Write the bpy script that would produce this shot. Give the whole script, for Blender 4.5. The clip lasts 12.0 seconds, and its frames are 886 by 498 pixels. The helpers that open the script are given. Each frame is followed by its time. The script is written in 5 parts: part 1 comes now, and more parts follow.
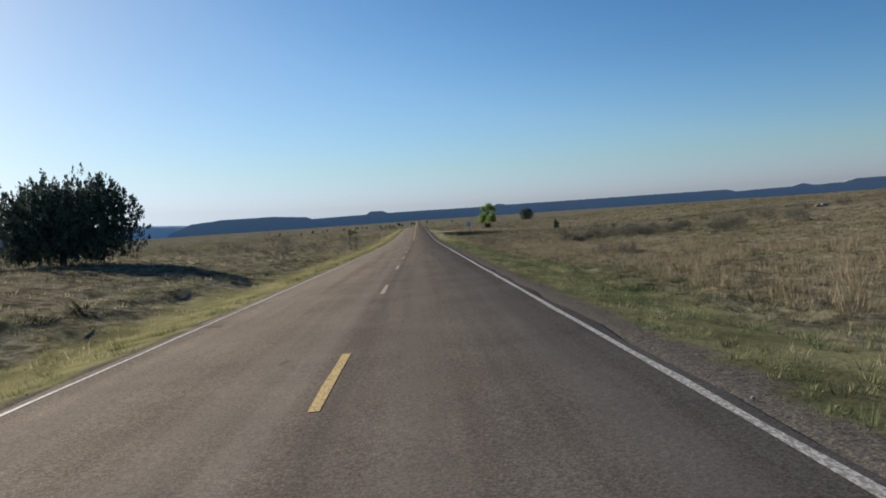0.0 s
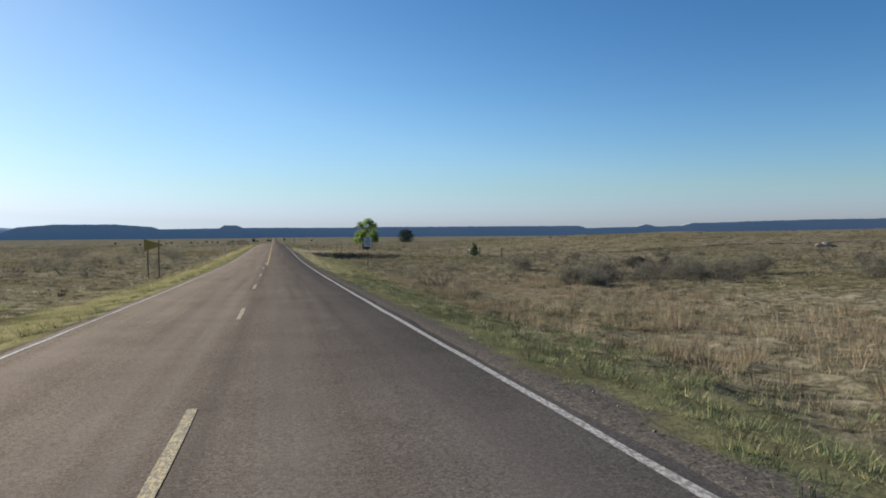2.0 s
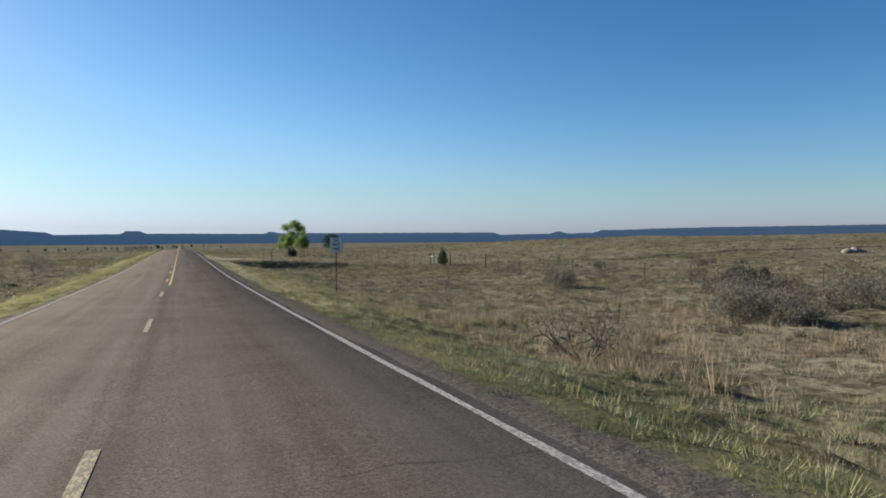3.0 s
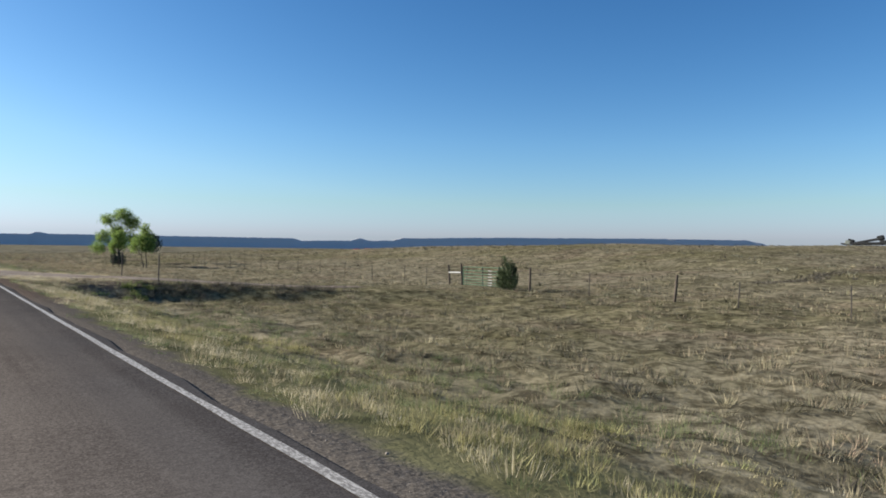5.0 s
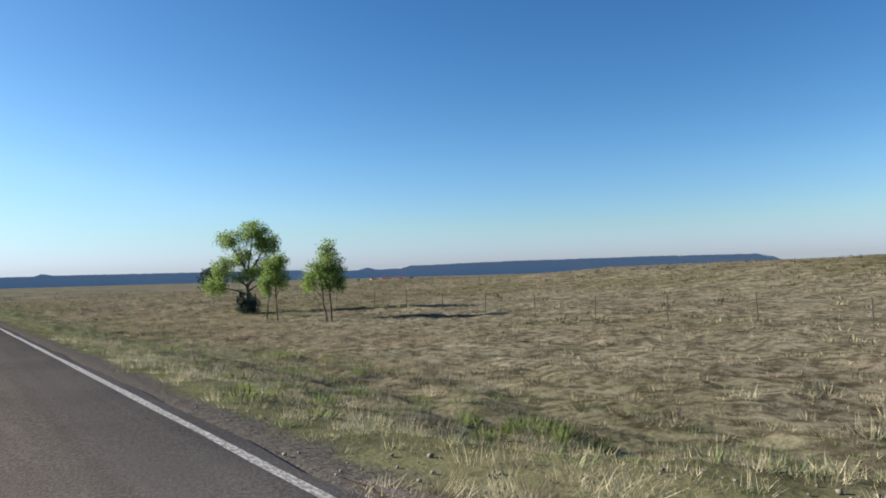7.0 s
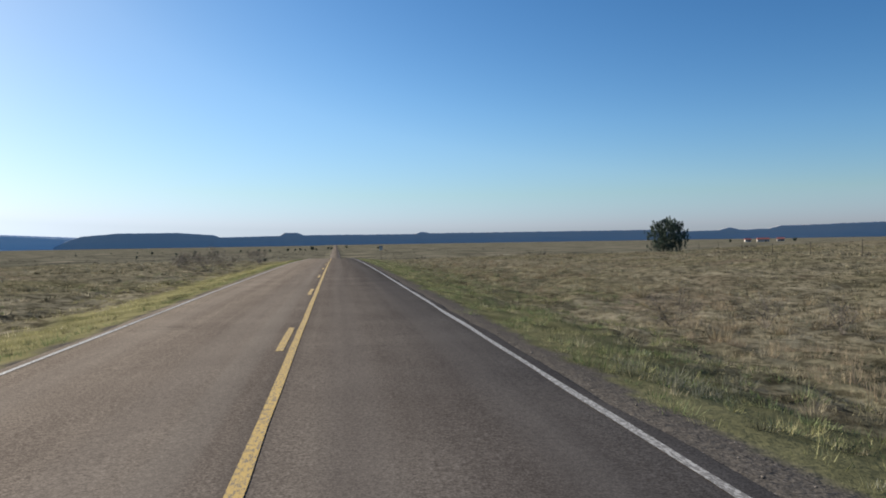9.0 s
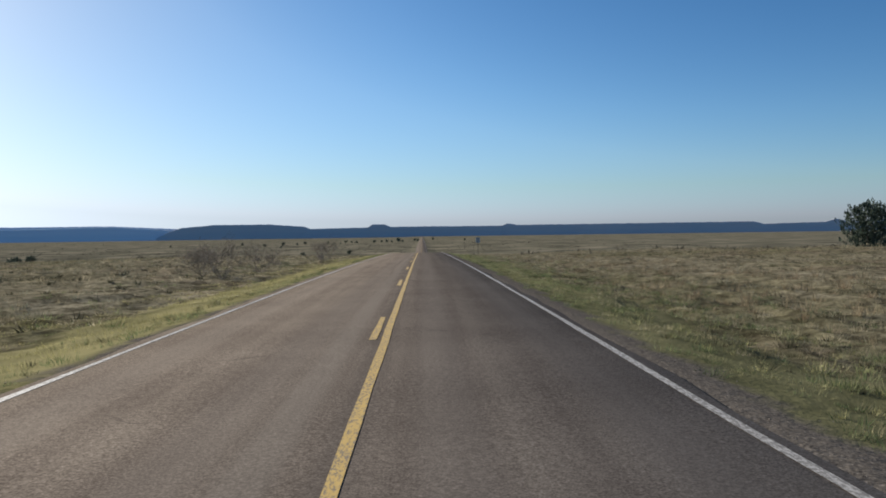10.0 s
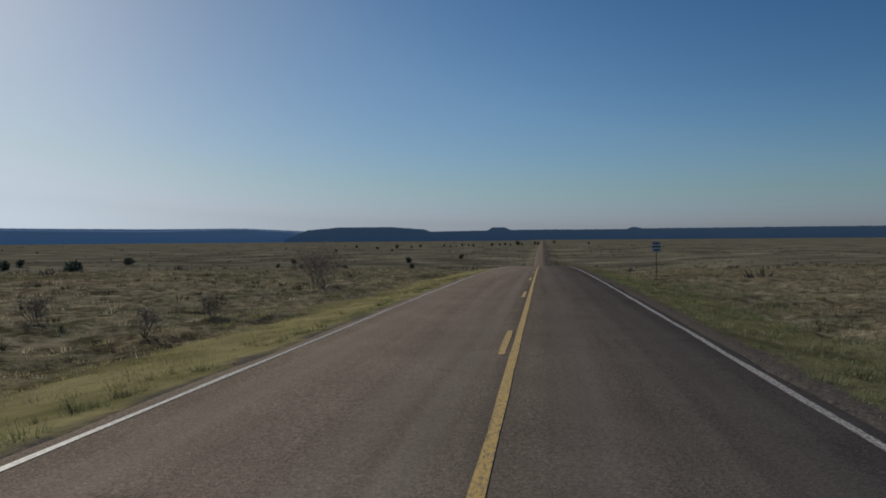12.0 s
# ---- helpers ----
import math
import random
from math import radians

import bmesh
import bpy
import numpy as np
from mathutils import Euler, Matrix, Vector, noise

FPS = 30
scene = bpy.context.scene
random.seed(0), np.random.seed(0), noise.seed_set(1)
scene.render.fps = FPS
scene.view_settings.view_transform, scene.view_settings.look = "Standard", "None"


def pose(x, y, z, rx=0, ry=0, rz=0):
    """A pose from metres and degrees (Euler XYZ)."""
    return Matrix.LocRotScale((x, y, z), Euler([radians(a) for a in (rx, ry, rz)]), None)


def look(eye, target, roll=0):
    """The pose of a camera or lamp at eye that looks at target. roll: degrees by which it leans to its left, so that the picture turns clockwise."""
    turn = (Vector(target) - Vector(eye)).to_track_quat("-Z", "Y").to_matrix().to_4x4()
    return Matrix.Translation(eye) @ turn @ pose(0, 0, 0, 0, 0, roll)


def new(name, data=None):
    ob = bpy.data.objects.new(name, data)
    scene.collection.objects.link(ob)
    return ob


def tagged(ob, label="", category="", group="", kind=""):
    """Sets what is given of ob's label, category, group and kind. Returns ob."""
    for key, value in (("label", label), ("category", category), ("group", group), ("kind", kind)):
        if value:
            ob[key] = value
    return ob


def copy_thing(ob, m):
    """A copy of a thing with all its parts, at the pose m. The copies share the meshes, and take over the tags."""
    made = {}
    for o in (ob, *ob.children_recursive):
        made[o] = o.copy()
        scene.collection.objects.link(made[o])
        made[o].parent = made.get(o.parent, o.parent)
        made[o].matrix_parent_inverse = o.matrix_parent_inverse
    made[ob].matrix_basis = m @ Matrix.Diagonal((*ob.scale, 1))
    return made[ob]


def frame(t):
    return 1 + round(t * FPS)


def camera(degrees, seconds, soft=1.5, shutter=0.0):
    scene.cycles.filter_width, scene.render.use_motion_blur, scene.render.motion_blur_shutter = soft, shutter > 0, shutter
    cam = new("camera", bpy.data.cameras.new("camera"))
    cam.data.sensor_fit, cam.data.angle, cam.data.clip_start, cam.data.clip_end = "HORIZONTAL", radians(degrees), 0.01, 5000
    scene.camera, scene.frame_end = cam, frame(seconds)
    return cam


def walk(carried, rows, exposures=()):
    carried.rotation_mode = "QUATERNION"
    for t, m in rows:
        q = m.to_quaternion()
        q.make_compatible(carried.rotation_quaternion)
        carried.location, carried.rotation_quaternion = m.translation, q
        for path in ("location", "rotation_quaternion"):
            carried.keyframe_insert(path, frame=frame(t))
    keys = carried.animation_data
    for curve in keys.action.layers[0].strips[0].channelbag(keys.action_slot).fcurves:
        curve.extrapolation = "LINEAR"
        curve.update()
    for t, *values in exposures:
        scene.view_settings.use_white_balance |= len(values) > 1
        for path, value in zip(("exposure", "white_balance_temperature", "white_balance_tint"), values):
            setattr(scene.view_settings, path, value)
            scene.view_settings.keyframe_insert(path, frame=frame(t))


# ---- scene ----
# A drive along a straight two-lane road over a dry grass plain: the road runs along y, x to its right.

# ---- camera and its way ----
cam = camera(62.95, 12.0, soft=1.8)


def eye_pose(x, y, z, yaw, pitch, lean):
    """A pose from a heading (left of the road's line), a tilt and a lean to the right, in degrees."""
    a, p = radians(yaw), radians(pitch)
    ahead = Vector((-math.sin(a) * math.cos(p), math.cos(a) * math.cos(p), math.sin(p)))
    return look((x, y, z), Vector((x, y, z)) + ahead, -lean)


PATH = (
    (0.0, 1.01, -0.00, 1.52, -1.83, -2.18, 3.92),
    (0.5, 0.97, 12.66, 1.42, -3.44, -2.60, 4.74),
    (1.0, 0.93, 25.33, 1.31, -7.90, -1.62, 2.21),
    (1.5, 0.86, 38.03, 1.13, -11.35, -1.06, 0.66),
    (2.0, 0.78, 50.72, 0.96, -13.09, -0.79, 0.52),
    (2.5, 0.69, 63.41, 0.82, -16.15, -0.35, 0.71),
    (2.7, 0.65, 68.49, 0.77, -17.84, -0.30, 0.66),
    (4.3, 0.74, 109.35, 0.62, -28.21, 0.09, -0.76),
    (4.5, 0.77, 114.42, 0.62, -30.43, 0.32, -0.87),
    (5.0, 0.82, 127.08, 0.64, -35.88, 0.23, -0.52),
    (5.5, 0.88, 139.71, 0.72, -41.83, 0.43, 0.66),
    (6.0, 0.92, 152.31, 0.81, -43.48, 0.80, 1.89),
    (6.5, 0.95, 164.88, 0.91, -42.77, 1.69, 2.12),
    (7.0, 0.93, 177.42, 0.96, -35.72, 2.29, 1.83),
    (7.5, 0.91, 189.91, 1.01, -25.52, 2.14, 1.82),
    (7.7, 0.91, 194.90, 1.04, -22.10, 1.97, 2.13),
    (9.3, 0.79, 234.38, 1.30, -6.11, -0.35, 0.58),
    (9.5, 0.77, 239.29, 1.32, -4.57, -0.27, 0.47),
    (10.0, 0.73, 251.57, 1.33, -1.64, -0.78, 0.82),
    (10.5, 0.70, 263.80, 1.37, 1.44, -1.26, 0.57),
    (11.0, 0.66, 276.01, 1.43, 4.54, -0.26, 0.89),
    (11.5, 0.63, 288.21, 1.46, 6.10, 0.18, 0.52),
    (12.0, 0.59, 300.39, 1.48, 7.85, -0.43, 0.44),
)
walk(cam, [(r[0], eye_pose(*r[1:])) for r in PATH],
     exposures=((0.0, 0.60, 6450, 9), (1.0, 0.84, 6450, 9), (2.5, 0.87, 6400, 9), (5.0, 1.12, 6400, 9), (6.2, 1.22, 6400, 9), (7.5, 1.13, 6400, 9), (9.5, 0.74, 6400, 9), (10.5, 0.58, 6450, 9), (11.5, 0.05, 6450, 9), (12.0, -0.27, 6400, 9)))

# ---- sky and sun ----
SUN_AZ, SUN_EL = radians(44), radians(22)   # left of the road's line, above the plain
world = bpy.data.worlds.new("sky")
scene.world = world
world.use_nodes = True
wn = world.node_tree.nodes


def sky_layer(dust, ozone):
    n = wn.new("ShaderNodeTexSky")
    n.sky_type = "NISHITA"
    n.sun_disc = False
    n.sun_elevation, n.sun_rotation = SUN_EL, -SUN_AZ
    n.altitude, n.air_density, n.dust_density, n.ozone_density = 1200, 1.0, dust, ozone
    return n


# clear blue air, with thin white dust that brightens towards the sun and the horizon
clear, dusty = sky_layer(0.15, 4.0), sky_layer(5.0, 6.0)
veil = wn.new("ShaderNodeMix")
veil.data_type, veil.inputs[0].default_value = "RGBA", 0.30
tint = wn.new("ShaderNodeMix")
tint.data_type, tint.blend_type, tint.inputs[0].default_value = "RGBA", "MULTIPLY", 1.0
tint.inputs[7].default_value = (1.12, 1.005, 0.94, 1)
deep = wn.new("ShaderNodeHueSaturation")
deep.inputs["Saturation"].default_value = 1.18
world.node_tree.links.new(clear.outputs[0], deep.inputs["Color"])
world.node_tree.links.new(deep.outputs[0], tint.inputs[6])
world.node_tree.links.new(tint.outputs[2], veil.inputs[6])
world.node_tree.links.new(dusty.outputs[0], veil.inputs[7])
wn["Background"].inputs["Strength"].default_value = 0.074


def sky_math(op, a, b):
    n = wn.new("ShaderNodeMath")
    n.operation = op
    for value, sock in ((a, n.inputs[0]), (b, n.inputs[1])):
        if isinstance(value, (int, float)):
            sock.default_value = value
        else:
            world.node_tree.links.new(value, sock)
    return n.outputs[0]


# the haze at the horizon is thin and never yellow; away from the sun the air is dimmer and deeper blue
split, join = wn.new("ShaderNodeSeparateColor"), wn.new("ShaderNodeCombineColor")
world.node_tree.links.new(veil.outputs[2], split.inputs[0])
thin = wn.new("ShaderNodeMapRange")
for sock, value in zip(("From Min", "From Max", "To Min", "To Max"), (0.48, 0.92, 1.02, 0.60)):
    thin.inputs[sock].default_value = value
world.node_tree.links.new(sky_math("DIVIDE", split.outputs[0], split.outputs[1]), thin.inputs["Value"])
level = sky_math("MULTIPLY", split.outputs[1], 0.15)
depth = sky_math("MINIMUM", sky_math("POWER", sky_math("DIVIDE", level, 0.42), 0.32), 1.12)
green = sky_math("MULTIPLY", sky_math("MULTIPLY", split.outputs[1], thin.outputs["Result"]), depth)
warm = sky_math("MULTIPLY", sky_math("MULTIPLY", split.outputs[0], thin.outputs["Result"]), depth)
cool = sky_math("MULTIPLY", sky_math("MULTIPLY", split.outputs[2], thin.outputs["Result"]), depth)
red = sky_math("MINIMUM", sky_math("MULTIPLY", sky_math("MULTIPLY", warm, 0.93), sky_math("POWER", depth, 0.8)), sky_math("MULTIPLY", green, 0.89))
blue = sky_math("MAXIMUM", sky_math("MULTIPLY", cool, sky_math("POWER", depth, -0.5)), sky_math("MULTIPLY", green, 1.12))
for value, sock in zip((red, green, blue), join.inputs):
    world.node_tree.links.new(value, sock)
world.node_tree.links.new(join.outputs[0], wn["Background"].inputs["Color"])
sun = new("sun", bpy.data.lights.new("sun", "SUN"))
sun.data.energy, sun.data.angle, sun.data.color = 5.0, radians(0.6), (1.0, 0.93, 0.82)
sun.matrix_world = look((0, 0, 0), (math.sin(SUN_AZ) * math.cos(SUN_EL), -math.cos(SUN_AZ) * math.cos(SUN_EL), -math.sin(SUN_EL)))


# ---- materials ----
class Mat:
    """A short way to write node materials."""

    def __init__(self, name, rough=0.9, spec=0.2, metal=0.0):
        self.m = bpy.data.materials.new(name)
        self.m.use_nodes = True
        self.t = self.m.node_tree
        self.b = self.t.nodes["Principled BSDF"]
        self.b.inputs["Roughness"].default_value = rough
        self.b.inputs["Specular IOR Level"].default_value = spec
        self.b.inputs["Metallic"].default_value = metal
        self.pos = None

    def link(self, a, b):
        self.t.links.new(a, b)

    def position(self):
        if self.pos is None:
            self.pos = self.t.nodes.new("ShaderNodeNewGeometry").outputs["Position"]
        return self.pos

    def local(self):
        return self.t.nodes.new("ShaderNodeTexCoord").outputs["Object"]

    def noise(self, scale, detail=4, stretch=None, coord=None, rough=0.6):
        n = self.t.nodes.new("ShaderNodeTexNoise")
        n.inputs["Scale"].default_value, n.inputs["Detail"].default_value = scale, detail
        n.inputs["Roughness"].default_value = rough
        c = coord or self.position()
        if stretch:
            mp = self.t.nodes.new("ShaderNodeMapping")
            mp.inputs["Scale"].default_value = stretch
            self.link(c, mp.inputs["Vector"])
            c = mp.outputs[0]
        self.link(c, n.inputs["Vector"])
        return n.outputs["Fac"]

    def ramp(self, fac, *stops):
        r = self.t.nodes.new("ShaderNodeValToRGB")
        e = r.color_ramp.elements
        while len(e) < len(stops):
            e.new(0.5)
        for el, (p, c) in zip(e, stops):
            el.position, el.color = p, ((*c, 1) if len(c) == 3 else c)
        self.link(fac, r.inputs[0])
        return r.outputs["Color"]

    def mask(self, fac, lo, hi):
        r = self.t.nodes.new("ShaderNodeMapRange")
        r.interpolation_type = "SMOOTHSTEP"
        r.inputs["From Min"].default_value, r.inputs["From Max"].default_value = lo, hi
        self.link(fac, r.inputs["Value"])
        return r.outputs["Result"]

    def mix(self, fac, a, b, mode="MIX"):
        n = self.t.nodes.new("ShaderNodeMix")
        n.data_type, n.blend_type = "RGBA", mode
        for value, sock in ((fac, n.inputs[0]), (a, n.inputs[6]), (b, n.inputs[7])):
            if isinstance(value, tuple):
                sock.default_value = (*value, 1)
            elif isinstance(value, (int, float)):
                sock.default_value = value
            else:
                self.link(value, sock)
        return n.outputs[2]

    def math(self, op, a, b=0.0):
        n = self.t.nodes.new("ShaderNodeMath")
        n.operation = op
        for value, sock in ((a, n.inputs[0]), (b, n.inputs[1])):
            if isinstance(value, (int, float)):
                sock.default_value = value
            else:
                self.link(value, sock)
        return n.outputs[0]

    def xyz(self):
        n = self.t.nodes.new("ShaderNodeSeparateXYZ")
        self.link(self.position(), n.inputs[0])
        return n.outputs

    def color(self, c):
        if isinstance(c, tuple):
            self.b.inputs["Base Color"].default_value = (*c, 1)
        else:
            self.link(c, self.b.inputs["Base Color"])
        return self

    def bump(self, fac, strength=0.4, distance=0.02):
        n = self.t.nodes.new("ShaderNodeBump")
        n.inputs["Strength"].default_value, n.inputs["Distance"].default_value = strength, distance
        self.link(fac, n.inputs["Height"])
        self.link(n.outputs[0], self.b.inputs["Normal"])
        return self

    def leafy(self, amount=0.4):
        """Let light through, as leaves and blades do."""
        tr = self.t.nodes.new("ShaderNodeBsdfTranslucent")
        ms = self.t.nodes.new("ShaderNodeMixShader")
        ms.inputs[0].default_value = amount
        src = self.b.inputs["Base Color"].links[0].from_socket
        self.link(src, tr.inputs["Color"])
        self.link(self.b.outputs[0], ms.inputs[1])
        self.link(tr.outputs[0], ms.inputs[2])
        self.link(ms.outputs[0], self.t.nodes["Material Output"].inputs["Surface"])
        return self


def asphalt():
    """Chip-sealed asphalt: coarse stones in brown-grey binder, paler wheel tracks, thin cracks across."""
    k = Mat("asphalt", 1.0, 0.0)
    x = k.xyz()[0]
    grain, chips = k.noise(60, 3), k.noise(24, 2)
    patch = k.noise(0.5, 4)
    streak = k.noise(1.0, 4, (2.2, 0.05, 1))
    base = k.ramp(grain, (0.28, (0.092, 0.077, 0.063)), (0.50, (0.166, 0.140, 0.115)), (0.72, (0.262, 0.223, 0.187)))
    base = k.mix(1.0, base, k.ramp(chips, (0.34, (0.80, 0.79, 0.79)), (0.52, (1.0, 1.0, 1.0)), (0.72, (1.22, 1.21, 1.20))), "MULTIPLY")
    base = k.mix(1.0, base, k.ramp(patch, (0.35, (0.90, 0.885, 0.88)), (0.65, (1.08, 1.07, 1.06))), "MULTIPLY")
    base = k.mix(1.0, base, k.ramp(streak, (0.35, (0.87, 0.86, 0.86)), (0.65, (1.09, 1.09, 1.08))), "MULTIPLY")
    # paler, polished wheel tracks
    track = k.math("ABSOLUTE", k.math("SUBTRACT", k.math("ABSOLUTE", x), 1.75))
    worn = k.mask(k.math("ABSOLUTE", k.math("SUBTRACT", track, 0.8)), 0.45, 0.1)
    base = k.mix(k.math("MULTIPLY", worn, 0.25), base, (0.190, 0.164, 0.140))
    # a pale strip left of the dashes, and a dark seam beside it
    strip = k.mask(k.math("ABSOLUTE", k.math("ADD", x, k.math("ADD", 0.32, k.math("MULTIPLY", streak, 0.2)))), 0.26, 0.08)
    base = k.mix(k.math("MULTIPLY", strip, 0.28), base, (0.230, 0.203, 0.172))
    seam = k.mask(k.math("ABSOLUTE", k.math("SUBTRACT", x, k.math("MULTIPLY", patch, 0.25))), 0.22, 0.02)
    base = k.mix(k.math("MULTIPLY", seam, 0.25), base, (0.070, 0.060, 0.053))
    # thin cracks, most of them across the lane
    v = k.t.nodes.new("ShaderNodeTexVoronoi")
    v.feature = "DISTANCE_TO_EDGE"
    v.inputs["Scale"].default_value = 0.30
    bend = k.t.nodes.new("ShaderNodeMix")
    bend.data_type, bend.blend_type, bend.inputs[0].default_value = "RGBA", "ADD", 0.5
    n = k.t.nodes.new("ShaderNodeTexNoise")
    n.inputs["Scale"].default_value, n.inputs["Detail"].default_value = 1.6, 5
    squash = k.t.nodes.new("ShaderNodeMapping")
    squash.inputs["Scale"].default_value = (0.45, 1.0, 1.0)
    k.link(k.position(), n.inputs["Vector"])
    k.link(k.position(), squash.inputs["Vector"])
    k.link(squash.outputs[0], bend.inputs[6])
    k.link(n.outputs["Color"], bend.inputs[7])
    k.link(bend.outputs[2], v.inputs["Vector"])
    crack = k.math("MULTIPLY", k.mask(v.outputs["Distance"], 0.008, 0.002), k.mask(k.noise(0.4, 3), 0.54, 0.66))
    base = k.mix(k.math("MULTIPLY", crack, 0.45), base, (0.045, 0.040, 0.036))
    return k.color(base).m


def paint(name, col, wear=0.46):
    k = Mat(name, 0.7, 0.3)
    worn = k.mask(k.noise(38, 6, (1, 0.35, 1), None, 0.75), wear + 0.08, wear - 0.05)
    c = k.mix(k.noise(3, 3), tuple(v * 0.8 for v in col), col)
    return k.color(k.mix(k.math("MULTIPLY", worn, 0.8), c, (0.10, 0.088, 0.078))).m


def soil():
    """Dry plain: bare earth, straw and olive patches; gravel by the road."""
    k = Mat("dry_grassland", 1.0, 0.0)
    x = k.math("ABSOLUTE", k.xyz()[0])
    big, mid, fine = k.noise(0.035, 4), k.noise(0.55, 5), k.noise(9, 4)
    straw = k.ramp(mid, (0.30, (0.086, 0.076, 0.050)), (0.48, (0.168, 0.147, 0.098)), (0.68, (0.262, 0.228, 0.155)))
    olive = k.ramp(mid, (0.30, (0.070, 0.064, 0.037)), (0.55, (0.145, 0.130, 0.074)), (0.72, (0.215, 0.187, 0.112)))
    russet = k.ramp(mid, (0.30, (0.092, 0.074, 0.051)), (0.60, (0.200, 0.160, 0.111)))
    c = k.mix(k.mask(big, 0.44, 0.60), straw, olive)
    c = k.mix(k.math("MULTIPLY", k.mask(k.noise(0.11, 4), 0.52, 0.64), 0.7), c, russet)
    c = k.mix(1.0, c, k.ramp(fine, (0.3, (0.70, 0.69, 0.68)), (0.65, (1.15, 1.15, 1.15))), "MULTIPLY")
    c = k.mix(1.0, c, k.ramp(k.noise(2.2, 3), (0.38, (0.52, 0.51, 0.50)), (0.56, (1.12, 1.12, 1.12))), "MULTIPLY")
    spots = k.mask(k.noise(1.4, 3), 0.57, 0.66)
    c = k.mix(k.math("MULTIPLY", spots, 0.7), c, (0.075, 0.064, 0.042))
    near_left = k.mask(k.xyz()[0], 0.5, -0.5)
    edge = k.math("ADD", k.math("ADD", x, k.math("MULTIPLY", near_left, 0.5)), k.math("MULTIPLY", k.noise(0.8, 4), 1.6))
    verge = k.ramp(mid, (0.32, (0.075, 0.074, 0.038)), (0.6, (0.165, 0.154, 0.080)))
    c = k.mix(k.mask(edge, 8.6, 7.0), c, verge)
    gold = k.ramp(mid, (0.32, (0.125, 0.116, 0.054)), (0.6, (0.255, 0.226, 0.112)))
    c = k.mix(k.math("MULTIPLY", near_left, k.mask(edge, 8.4, 7.4)), c, gold)
    far = k.mask(k.math("ADD", k.xyz()[1], k.math("MULTIPLY", k.noise(0.01, 4), 200)), 440, 640)
    scrub = k.ramp(k.noise(0.05, 6, (0.6, 1, 1)), (0.36, (0.070, 0.066, 0.048)), (0.52, (0.140, 0.128, 0.092)), (0.68, (0.24, 0.208, 0.150)))
    c = k.mix(far, c, scrub)
    stone = k.noise(32, 3)
    grit = k.ramp(stone, (0.3, (0.055, 0.048, 0.041)), (0.6, (0.132, 0.115, 0.098)), (0.75, (0.25, 0.22, 0.19)))
    red = k.ramp(stone, (0.3, (0.055, 0.042, 0.034)), (0.6, (0.135, 0.104, 0.083)), (0.75, (0.26, 0.21, 0.17)))
    mouth = k.mask(k.math("ABSOLUTE", k.math("SUBTRACT", k.xyz()[1], 164.5)), 17, 8)
    grit = k.mix(mouth, grit, red)
    rim = k.math("SUBTRACT", edge, k.math("MULTIPLY", k.math("MULTIPLY", mouth, k.mask(k.xyz()[0], 0, 1)), 0.85))
    c = k.mix(k.mask(rim, 5.25, 4.75), c, grit)
    # trodden dirt before the drive
    px = k.math("MULTIPLY", k.math("SUBTRACT", k.xyz()[0], 7.0), 0.27)
    py = k.math("MULTIPLY", k.math("SUBTRACT", k.xyz()[1], 168.6), 0.32)
    spot = k.math("ADD", k.math("ADD", k.math("MULTIPLY", px, px), k.math("MULTIPLY", py, py)), k.math("MULTIPLY", k.noise(0.9, 4), 1.2))
    c = k.mix(k.math("MULTIPLY", k.mask(spot, 1.75, 1.25), 0.85), c, grit)
    k.color(c)
    return k.bump(k.noise(6, 5), 0.7, 0.05).m


def gravel():
    k = Mat("red_brown_gravel", 0.95, 0.15)
    g = k.noise(26, 4)
    c = k.ramp(g, (0.3, (0.090, 0.071, 0.057)), (0.52, (0.180, 0.145, 0.117)), (0.75, (0.29, 0.242, 0.20)))
    c = k.mix(1.0, c, k.ramp(k.noise(0.7, 5), (0.35, (0.66, 0.62, 0.60)), (0.62, (1.15, 1.10, 1.06))), "MULTIPLY")
    c = k.mix(k.math("MULTIPLY", k.mask(k.noise(2.2, 4, (0.5, 1.6, 1)), 0.56, 0.66), 0.5), c, (0.105, 0.078, 0.062))
    c = k.mix(k.math("MULTIPLY", k.mask(k.noise(1.1, 5), 0.55, 0.64), 0.6), c, (0.33, 0.285, 0.20))
    k.color(c)
    return k.bump(g, 0.7, 0.02).m


def blades(name, dark, mid, light, through_light=0.4, scale=0.9, patch=None):
    """Grass or leaves; patch: a second hue that takes over in patches some metres wide."""
    k = Mat(name, 0.8, 0.15)
    c = k.ramp(k.noise(scale * 1.7, 3), (0.36, tuple(v * 0.62 for v in dark)), (0.5, mid), (0.64, light))
    if patch:
        c = k.mix(k.math("MULTIPLY", k.mask(k.noise(0.22, 4), 0.47, 0.62), 0.75), c, patch)
    v = k.ramp(k.noise(14, 2), (0.3, (0.7, 0.7, 0.7)), (0.7, (1.2, 1.2, 1.2)))
    k.color(k.mix(1.0, c, v, "MULTIPLY"))
    return k.leafy(through_light).m


def tussock(name, *hues):
    """Dense bunch grass: hues that change from tussock to tussock, and a shade for each blade."""
    k = Mat(name, 0.9, 0.1)
    c = k.ramp(k.noise(1.3, 2), *[(0.34 + 0.32 * i / (len(hues) - 1), h) for i, h in enumerate(hues)])
    own = k.t.nodes.new("ShaderNodeNewGeometry").outputs["Random Per Island"]
    k.color(k.mix(1.0, c, k.ramp(own, (0.0, (0.62, 0.61, 0.60)), (1.0, (1.45, 1.43, 1.38))), "MULTIPLY"))
    return k.leafy(0.12).m


